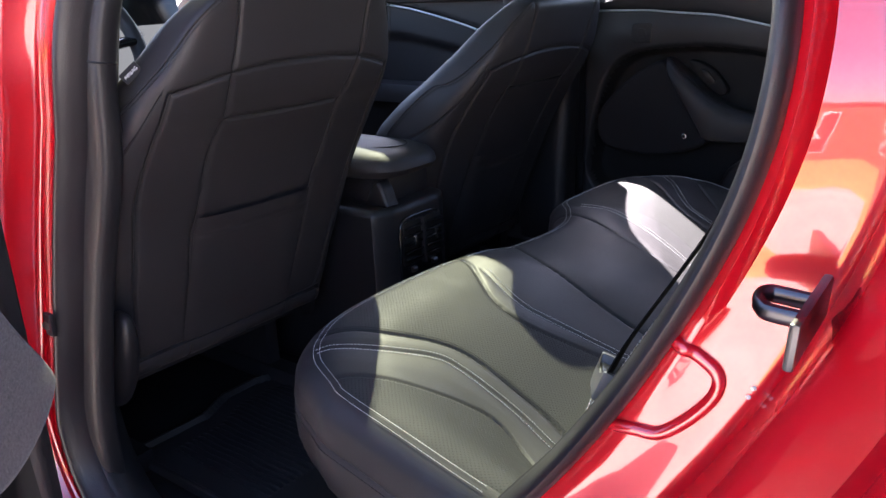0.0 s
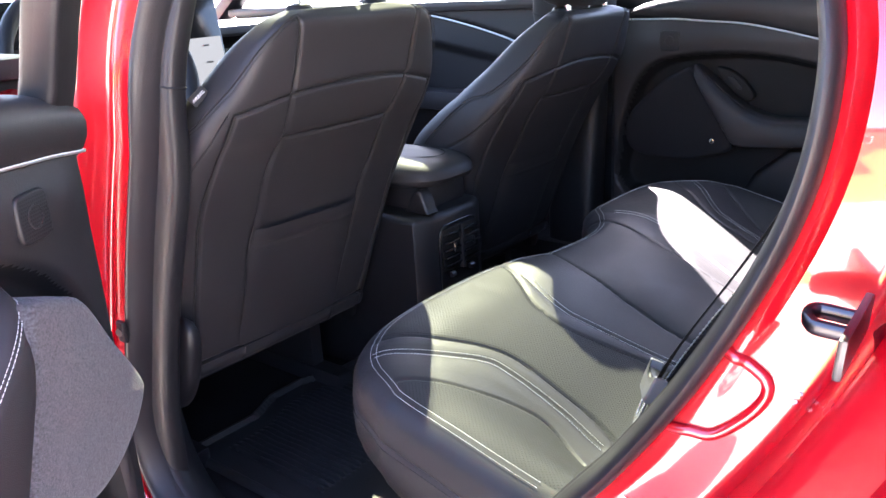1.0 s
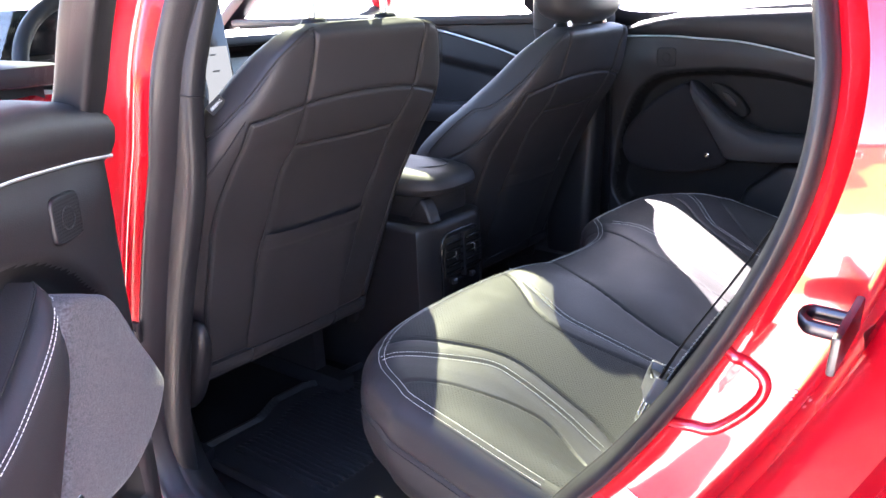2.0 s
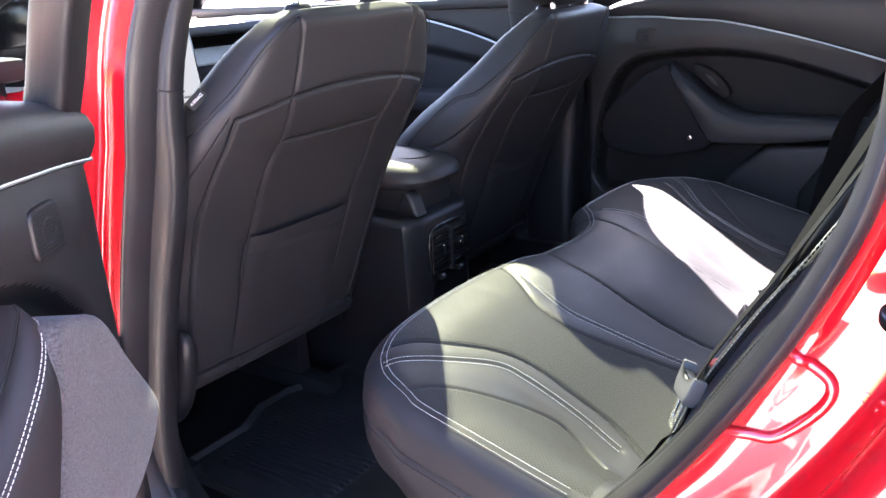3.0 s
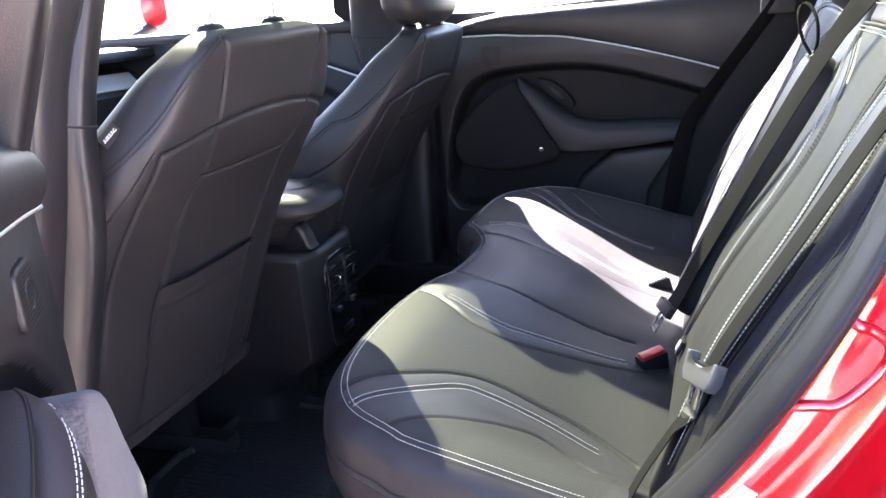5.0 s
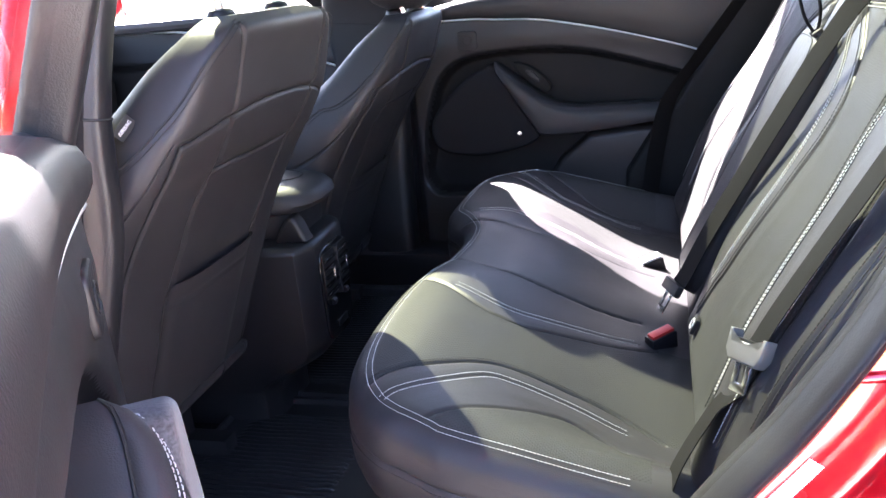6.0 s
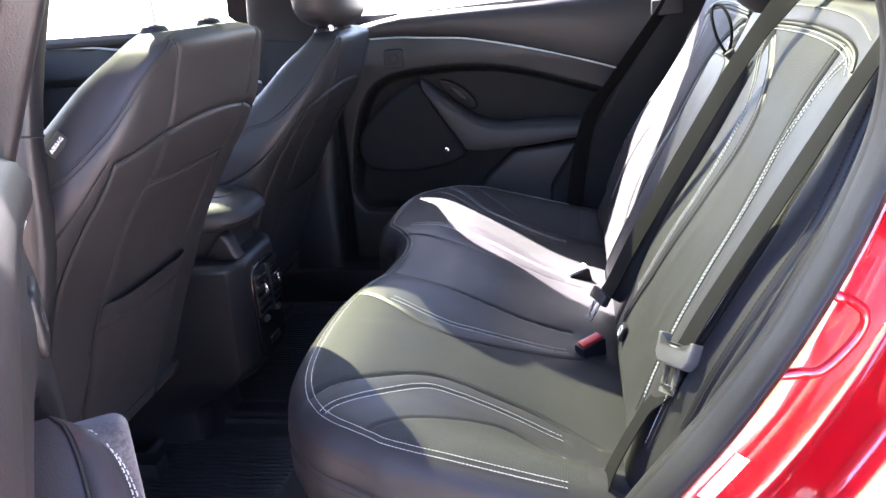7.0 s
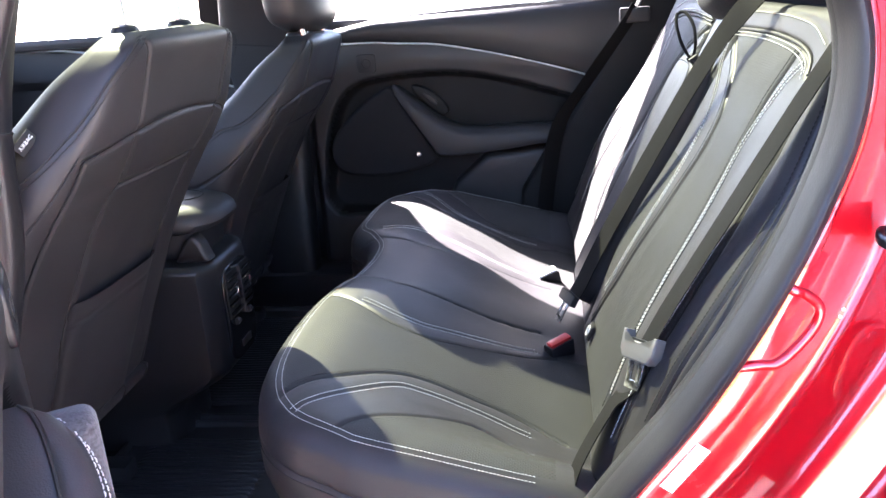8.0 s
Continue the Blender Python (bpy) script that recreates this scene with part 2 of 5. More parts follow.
# ---- ground ----
g = np.linspace(-250, 250, 41)
GX, GY = np.meshgrid(g, g, indexing="ij")
ground = part("ground", sheet(np.stack([GX, GY, GX * 0], 2)), CONCRETE)
tagged(ground, "pale sunlit concrete yard under the car", "ground", kind="structure")

GRASS = material("dry_grass", (0.42, 0.33, 0.10), 0.95, grain=1.0, scale=30, stain=0.35, stain_scale=2.0, spec=0.1)
BRICK = material("red_brick", (0.34, 0.10, 0.055), 0.9, grain=0.8, scale=40, stain=0.25, stain_scale=3.0, spec=0.2)
ROOFING = material("grey_roofing", (0.09, 0.085, 0.08), 0.85, grain=0.6, scale=30, stain=0.2, stain_scale=2.0)
verge = part("grass_verge", box((-45.0, -80.0, -0.20), (-11.0, 80.0, 0.06), 0.03), GRASS)
tagged(verge, "dry yellow grass verge beside the yard", "grass", kind="structure")


def low_building(x0, x1, y0, y1, high):
    """A long brick building across the verge, with a row of windows and a flat roof edge."""
    b = thing("brick_building", (x1, (y0 + y1) / 2, 0), "low red brick building across the grass verge", "building")
    part("wall", box((x0, y0, 0.0), (x1, y1, high), 0.02), BRICK, b)
    part("roof", box((x0 - 0.3, y0 - 0.3, high), (x1 + 0.4, y1 + 0.3, high + 0.35), 0.03), ROOFING, b)
    for k in range(int((y1 - y0) / 4)):
        y = y0 + 2 + 4 * k
        w = part("window", box((x1 - 0.05, y - 0.8, 1.0), (x1 + 0.03, y + 0.8, 2.4), 0.01), WHITE, b, "white window frame")
        part("pane", box((x1 + 0.01, y - 0.7, 1.1), (x1 + 0.036, y + 0.7, 2.3), 0.0), GLOSSY, w, "dark glass")


low_building(-58.0, -46.0, -60.0, 60.0, 3.6)

# ---- car shell round the open doorway ----
body = thing("car_body", (0, 0, 0), "red car body with an open rear doorway", "car")
LOOP = curve([(0.13, 1.45), (0.214, 1.176), (0.24, 1.04), (0.283, 0.85), (0.308, 0.70), (0.322, 0.57), (0.295, 0.475), (0.22, 0.425), (0.05, 0.40), (-0.12, 0.425),
              (-0.24, 0.50), (-0.40, 0.705), (-0.455, 0.775), (-0.51, 0.86), (-0.556, 0.95), (-0.584, 1.03), (-0.592, 1.10), (-0.583, 1.16), (-0.55, 1.27), (-0.45, 1.37), (-0.22, 1.44)], 440, closed=True)
TAN = np.roll(LOOP, -1, 0) - np.roll(LOOP, 1, 0)
TAN /= np.linalg.norm(TAN, axis=1)[:, None]
OUT = np.stack([-TAN[:, 1], TAN[:, 0]], 1)
if np.sum(OUT * (LOOP - LOOP.mean(0))) < 0:
    OUT = -OUT


def side_x(z):
    return -0.664 + 0.16 * ((z - 1.09) + np.sqrt((z - 1.09) ** 2 + 0.0036)) - np.clip(0.98 - z, 0, 0.4) * 0.10


def face_dx(o, z):
    """The jamb's painted face leans back more the higher it is."""
    lean = np.interp(z, [0.40, 0.72, 0.80, 0.85, 0.90, 0.95, 1.00, 1.05, 1.10, 1.5], [0.0, 0.0, -0.001, 0.0005, 0.0035, 0.009, 0.015, 0.020, 0.022, 0.022])
    return lean * ease(o - 0.0135, 0.006) * (1 - ease(o - 0.070, 0.05))


def around(profile, sign=1, below=9.0):
    """A surface all round the doorway: profile rows (offset away from the opening, offset in x)."""
    rows = []
    keep = LOOP[:, 1] < below
    for o, dx in profile:
        off = np.full(len(LOOP), o)
        if o < 0:
            off = off * (1 - 0.36 * ease(OUT[:, 0], 0.7) - 0.45 * ease(-OUT[:, 0] - 0.1, 0.5))
        if o > 0.15:
            low = ease(-OUT[:, 1] - 0.2, 0.5)
            low = np.maximum(low, ease(OUT[:, 1] - 0.1, 0.4))
            low = np.maximum(low, ease(LOOP[:, 1] - 1.0, 0.1) * ease(OUT[:, 0] + 0.2, 0.4))
            off = 0.15 + (o - 0.15) * (1 - 0.9 * low)
        ahead = ease(OUT[:, 0] - 0.3, 0.3) * ease(LOOP[:, 1] - 0.80, 0.30) * (o > 0.1)
        off = off * (1 - ahead) + 0.1 * ahead
        dx = dx * (1 - ahead) + max(dx, -0.045) * ahead
        y, z = LOOP[:, 0] + OUT[:, 0] * off, LOOP[:, 1] + OUT[:, 1] * off
        rows.append(np.stack([sign * (side_x(LOOP[:, 1]) + dx + face_dx(off, LOOP[:, 1]) * ease(0.3 - OUT[:, 0], 0.4)), y, z], 1)[keep])
    return sheet(np.array(rows), close_v=below > 2)


def jamb_point(z, o):
    """A place on the rear jamb: at height z of the doorway's edge, o away from it."""
    low = int(np.argmin(LOOP[:, 1]))
    high = low + int(np.argmin(np.abs(LOOP[low:, 1] - 1.10)))
    zz = LOOP[low:high, 1]
    y, oy, oz = (np.interp(z, zz, v[low:high]) for v in (LOOP[:, 0], OUT[:, 0], OUT[:, 1]))
    prof = np.array(JAMB)
    dx = np.interp(o, prof[:, 0], prof[:, 1])
    return np.array((side_x(z) + dx + face_dx(o, z), y + oy * o, z + oz * o))


JAMB = [(-0.02, 0.03), (-0.004, 0.010), (0.006, 0.006), (0.012, 0.004), (0.016, 0.0035), (0.020, 0.0035), (0.030, 0.005), (0.040, 0.0067), (0.050, 0.0085), (0.060, 0.010), (0.066, 0.0105), (0.070, 0.0085), (0.074, 0.001), (0.080, -0.030), (0.085, -0.046), (0.092, -0.053),
        (0.100, -0.0545), (0.115, -0.056), (0.130, -0.060), (0.138, -0.072), (0.143, -0.12), (0.148, -0.16), (0.16, -0.185), (0.19, -0.197), (0.3, -0.215), (0.55, -0.22), (0.9, -0.2)]
part("quarter_panel", around(JAMB), RED, body, "glossy red painted door jamb and rear quarter")
ROLL = curve([(0.006, 0.006), (0.0058, -0.003), (0.0035, -0.0095), (-0.002, -0.0130), (-0.008, -0.0120), (-0.0135, -0.0075), (-0.0185, 0.000), (-0.0225, 0.009), (-0.0255, 0.017), (-0.027, 0.026)], 22).tolist()
part("weatherstrip", around([(0.006, 0.014)] + ROLL + [(-0.027, 0.03)]), RUBBER, body, "black rubber door seal")
part("doorway_trim", around([(-0.0245, 0.020), (-0.0290, 0.026), (-0.0290, 0.034), (-0.018, 0.05), (0.01, 0.075), (0.04, 0.10)]), PLASTIC, body, "black plastic pillar and sill trim")
PILLAR = [(-0.575, 1.16), (-0.535, 1.085), (-0.447, 0.94), (-0.385, 0.835), (-0.33, 0.772), (-0.26, 0.66), (-0.25, 0.45), (-0.86, 0.45), (-0.86, 1.16)]
part("far_pillar_trim", prism(np.array(PILLAR), 0.075, 0.014, lambda a, b, d: (0.735 - d, a, b)), INSERT, body, "black plastic rear pillar trim")


def window_surround(sign, hole, wide):
    """Trim round a side window: a frame that leans inwards, with the opening cut through."""
    c = curve(hole, 120, closed=True)
    t = np.roll(c, -1, 0) - np.roll(c, 1, 0)
    t /= np.linalg.norm(t, axis=1)[:, None]
    n = np.stack([t[:, 1], -t[:, 0]], 1)
    if np.sum(n * (c - c.mean(0))) < 0:
        n = -n
    rows = []
    for o, dx in ((wide, 0.035), (0.03, 0.04), (0.008, 0.03), (0.0, 0.02), (0.0, -0.02), (wide, -0.035)):
        q = c + n * o
        q[:, 1] = np.maximum(q[:, 1], 1.06)
        q[:, 1] = np.minimum(q[:, 1], 1.52)
        rows.append(np.stack([sign * (0.765 - 0.42 * (q[:, 1] - 1.08) - dx), q[:, 0], q[:, 1]], 1))
    return sheet(np.array(rows), close_u=True, close_v=True)


FAR_HOLE = [(0.25, 1.115), (0.26, 1.20), (0.265, 1.28), (0.245, 1.33), (0.18, 1.365), (0.10, 1.40), (0.0, 1.40), (-0.2, 1.37), (-0.38, 1.33), (-0.50, 1.25), (-0.545, 1.17), (-0.50, 1.135), (-0.2, 1.122)]
part("far_body_side", box((0.757, 0.15, 0.42), (0.778, 0.50, 1.10), 0.008), PLASTIC, body)
part("window_surround", window_surround(1, FAR_HOLE, 0.26), PLASTIC, body, "black window surround")

# floor, tail and nose of the cabin
part("cabin_floor", box((-0.80, -0.7, 0.30), (0.80, 2.0, 0.37), 0.01), CARPET, body, "black carpet")
part("firewall", box((-0.82, 1.90, 0.30), (0.82, 1.98, 1.02), 0.02), CARPET, body)
for s in (-1, 1):
    part("rocker", box((s * 0.855 - 0.055, -0.75, 0.26), (s * 0.855 + 0.055, 2.0, 0.44), 0.03), RED, body, "red painted sill")
part("sill_trim", box((0.60, -0.60, 0.37), (0.80, 0.50, 0.475), 0.02), PLASTIC, body, "black plastic sill trim")
part("seat_riser", box((-0.57, -0.75, 0.36), (0.57, -0.13, 0.56), 0.03), CARPET, body)
part("rear_bulkhead", box((-0.66, -0.95, 0.36), (0.66, -0.80, 1.08), 0.02), SOFT, body)
part("parcel_shelf", box((-0.62, -1.5, 1.02), (0.62, -0.72, 1.06), 0.01), SOFT, body)


def roof_sheet(x0, x1, y0, y1, z_add=0.0, nx=12, ny=24):
    X, Y = np.meshgrid(np.linspace(x0, x1, nx), np.linspace(y0, y1, ny), indexing="ij")
    Z = 1.575 - 0.16 * (X / 0.62) ** 2 * 0.55 - 0.05 * ((Y - 0.3) / 1.0) ** 2 + z_add
    return np.stack([X, Y, Z], 2)


def shell(P, t):
    """A grid made into a plate of thickness t below it."""
    Q = P.copy()
    Q[:, :, 2] -= t
    a, b = sheet(P), sheet(Q)
    nu, nv = P.shape[:2]
    rim = [i * nv for i in range(nu)] + [(nu - 1) * nv + j for j in range(1, nv)] + [i * nv + nv - 1 for i in range(nu - 2, -1, -1)] + [j for j in range(nv - 2, 0, -1)]
    V, F = join(a, b)
    o = nu * nv
    F += [(rim[k], rim[(k + 1) % len(rim)], rim[(k + 1) % len(rim)] + o, rim[k] + o) for k in range(len(rim))]
    return V, F


GLASS_X, GLASS_Y0, GLASS_Y1 = 0.50, -0.62, 0.77
part("roof_rail", shell(roof_sheet(-0.66, -GLASS_X, -1.0, 1.1), 0.07), LINER, body)
part("roof_rail", shell(roof_sheet(GLASS_X, 0.66, -1.0, 1.1), 0.07), LINER, body)
part("roof_header", shell(roof_sheet(-GLASS_X, GLASS_X, GLASS_Y1, 1.1), 0.06), LINER, body)
part("roof_tail", shell(roof_sheet(-GLASS_X, GLASS_X, -1.0, GLASS_Y0), 0.06), LINER, body)
part("glass_roof", sheet(roof_sheet(-GLASS_X, GLASS_X, GLASS_Y0, GLASS_Y1, -0.02)), TINTED, body, "dark tinted glass roof")
wx = np.linspace(-0.62, 0.62, 9)
ws = np.stack([np.stack([wx * (0.98 + 0.14 * t), np.full(9, 1.08 + 0.95 * t) + 0.08 * (1 - (wx / 0.62) ** 2) * t, np.full(9, 1.47 - 0.37 * t) + 0.02 * (1 - (wx / 0.62) ** 2)], 1) for t in np.linspace(0, 1, 6)])
part("windscreen", sheet(ws), GLASS, body)
for s in (-1, 1):
    part("windscreen_pillar", sweep(curve([(s * 0.62, 1.08, 1.48), (s * 0.70, 1.6, 1.27), (s * 0.75, 2.05, 1.02)], 12), ring(0.04, 0.03, 10, 3)), PLASTIC, body)
rw = np.stack([np.stack([wx * 0.95, np.full(9, -1.0 - 0.5 * t), np.full(9, 1.44 - 0.4 * t)], 1) for t in np.linspace(0, 1, 4)])
part("tailgate_glass", sheet(rw), REARTINT, body, "dark tinted tailgate glass")
for s in (-1, 1):
    part("tail_side", box((s * 0.66 - 0.03, -1.5, 0.4), (s * 0.66 + 0.03, -0.66, 1.45), 0.02), SOFT, body)
part("tailgate", box((-0.66, -1.56, 0.4), (0.66, -1.48, 1.08), 0.02), SOFT, body)

# pillars between the doors: trim faces inside
for s, base, half in ((-1, [(0.40, 0.345), (0.60, 0.345), (0.80, 0.325), (0.97, 0.285), (1.10, 0.265), (1.30, 0.23), (1.47, 0.20)], [(0.4, 0.06), (0.65, 0.068), (0.9, 0.078), (1.1, 0.065), (1.47, 0.06)]),
                      (1, [(0.40, 0.36), (0.60, 0.365), (0.80, 0.365), (0.97, 0.365), (1.10, 0.358), (1.30, 0.325), (1.47, 0.285)], [(0.4, 0.07), (0.65, 0.075), (0.9, 0.085), (1.05, 0.105), (1.1, 0.11), (1.47, 0.10)])):
    zz = np.linspace(0.40, 1.47, 28)
    px = -(side_x(zz) + 0.040) if s < 0 else np.interp(zz, [0.4, 0.6, 0.8, 0.97, 1.1, 1.3, 1.47], [0.655, 0.665, 0.67, 0.665, 0.65, 0.60, 0.555])
    P = np.stack([s * px, interp(base, zz), zz], 1)
    w = interp(half, zz)
    t, sd, nr = frames_along(P, (1, 0, 0))
    prof = ring(1.0, 0.020 if s < 0 else 0.042, 32, 4.0)
    G = P[:, None] + sd[:, None] * (prof[None, :, :1] * w[:, None, None]) + nr[:, None] * prof[None, :, 1:]
    part("b_pillar_trim", sheet(G, close_v=True, cap=True), PLASTIC, body, "black plastic pillar trim")
    k = int(np.argmin(np.abs(zz - 1.055)))
    part("trim_joint", sweep(G[k], ring(0.0016, 0.0016, 6), closed=True), DTHREAD, body)

# striker on the jamb: a plate on the step's forward face, a loop that stands out of it
striker = thing("door_striker", (-0.70, -0.63, 0.95), "dark steel door striker bolted to the red jamb", "latch")
SM = pose(-0.703, -0.6315, 0.952, 4, 0, 3)
part("plate", box((-0.045, -0.003, -0.014), (0.042, 0.003, 0.014), 0.0025, SM), DARKSTEEL, striker)
U = curve([(0.018, 0.0, 0.003), (0.018, 0.022, 0.003), (0.016, 0.027, 0.003), (0.012, 0.030, 0.002), (0.008, 0.030, 0.0), (0.005, 0.027, -0.002), (0.003, 0.022, -0.003), (0.003, 0.0, -0.003)], 36)
part("loop", sweep(np.array([SM @ Vector(p) for p in U]), ring(0.0040, 0.0055, 12, 2.6), up=(0, 0, 1)), DARKSTEEL, striker)

stop = thing("door_bumper", (-0.70, 0.30, 0.73), "small black rubber door stop on the red pillar", "bumper")
part("base", box((-0.7090, 0.292, 0.716), (-0.7015, 0.310, 0.748), 0.003), RUBBER, stop)
part("screw", tube(np.array([(-0.7085, 0.301, 0.732), (-0.7115, 0.300, 0.732)]), 0.006, 12, up=(0, 0, 1)), DARKSTEEL, stop)

# pressed bead on the jamb and the small white label below it
EDGE = curve([(0.904, 0.002), (0.904, 0.011), (0.904, 0.026), (0.9, 0.041), (0.888, 0.047), (0.868, 0.044), (0.848, 0.035), (0.84, 0.02), (0.832, 0.008), (0.828, 0.002)], 70)
bead = np.array([jamb_point(z, o) + np.array((-0.001, 0, 0)) for z, o in EDGE])
part("pressed_bead", tube(bead, 0.0050, 10, up=(1, 0, 0)), RED, body)
for z, o in ((0.905, 0.064), (0.899, 0.0645)):
    part("plug", tube(np.array([jamb_point(z, o), jamb_point(z, o) + np.array((-0.0015, 0.001, 0))]), 0.0016, 8, up=(0, 0, 1)), WHITE, body)
lab_rows = np.array([[jamb_point(z, o) + np.array((-0.001, 0.0008, 0.0006)) for o in np.linspace(0.02, 0.036, 4)] for z in np.linspace(0.765, 0.722, 8)])
sticker = part("label_plate", sheet(lab_rows), WHITE)
tagged(sticker, "small white printed label on the red jamb", "label")


# ---- rear bench: cushion ----
CX0, CX1, CYB = -0.605, 0.605, -0.40


def front_y(x):
    y = interp([(-0.70, -0.30), (-0.605, -0.10), (-0.57, -0.02), (-0.51, 0.032), (-0.42, 0.058), (-0.30, 0.066), (-0.18, 0.06), (-0.08, 0.042), (0.04, 0.026), (0.12, 0.028), (0.165, 0.05), (0.21, 0.082), (0.30, 0.086), (0.42, 0.078), (0.51, 0.045), (0.57, -0.01), (0.605, -0.10), (0.70, -0.30)], x)
    return y


def cushion_z(x, y):
    mid = interp([(-0.45, 0.555), (-0.36, 0.578), (-0.275, 0.606), (-0.16, 0.66), (-0.09, 0.69), (-0.035, 0.708), (0.02, 0.712), (0.09, 0.71)], y)
    edge = interp([(-0.45, 0.61), (-0.30, 0.642), (-0.16, 0.678), (-0.05, 0.703), (0.09, 0.706)], y)
    k = ease(np.abs(x) - 0.44, 0.11)
    z = mid * (1 - k) + edge * k
    hump = np.exp(-((np.abs(x - 0.04) - 0.0) / 0.13) ** 4)
    z = z - 0.012 * hump * ease(y + 0.12, 0.1) + 0.018 * hump * ease(-0.05 - y, 0.15)
    return z


# seams on the cushion, near half, then mirrored
SEAM_A = curve([(-0.531, -0.020), (-0.514, -0.032), (-0.48, -0.065), (-0.42, -0.118), (-0.406, -0.155), (-0.402, -0.235), (-0.413, -0.30)], 50)
SEAM_B = curve([(-0.50, 0.006), (-0.469, -0.017), (-0.438, -0.055), (-0.396, -0.102), (-0.375, -0.147), (-0.372, -0.23), (-0.379, -0.282), (-0.412, -0.345)], 50)
SEAM_C = curve([(-0.557, -0.082), (-0.54, -0.092), (-0.508, -0.121), (-0.474, -0.161), (-0.45, -0.195), (-0.439, -0.235), (-0.462, -0.30)], 50)
SEAM_D = curve([(-0.165, 0.03), (-0.18, -0.003), (-0.208, -0.04), (-0.238, -0.085), (-0.246, -0.13), (-0.237, -0.165), (-0.197, -0.245), (-0.155, -0.335)], 50)
SEAM_D2 = curve([(-0.185, -0.03), (-0.205, -0.08), (-0.213, -0.124), (-0.204, -0.162), (-0.173, -0.246), (-0.151, -0.306)], 50)
SEAM_E = curve([(-0.04, 0.03), (-0.052, -0.01), (-0.072, -0.063), (-0.09, -0.145), (-0.095, -0.21), (-0.085, -0.31)], 40)
SEAM_F = curve([(0.165, 0.045), (0.16, -0.03), (0.15, -0.08), (0.13, -0.15), (0.12, -0.23), (0.115, -0.33)], 40)
SEAM_F2 = curve([(0.205, 0.01), (0.222, -0.06), (0.215, -0.14), (0.19, -0.23), (0.175, -0.31)], 40)


CUSHION_SEAMS = []


def cushion_full(X, Y, outline):
    """Height of the finished cushion: rolled edge, seams and the swelling between them."""
    R = 0.05
    d = np.clip(np.minimum(near_line(X, Y, outline), np.minimum(X - CX0, CX1 - X)), 0, R)
    Z = cushion_z(X, Y) - 0.036 * (1 - np.sqrt(np.clip(1 - ((R - d) / R) ** 2, 0, 1)))
    Z = Z - groove(X, Y, CUSHION_SEAMS[2:-2], 0.0024, 0.0022) - groove(X, Y, CUSHION_SEAMS[:2] + CUSHION_SEAMS[-2:], 0.0010, 0.0022)
    return Z + 0.0018 * np.tanh(np.min([near_line(X, Y, q[::3]) for q in CUSHION_SEAMS], 0) / 0.025)


def mirror2(ln, about=0.035):
    q = np.array(ln)
    q[:, 0] = 2 * about - q[:, 0]
    return q


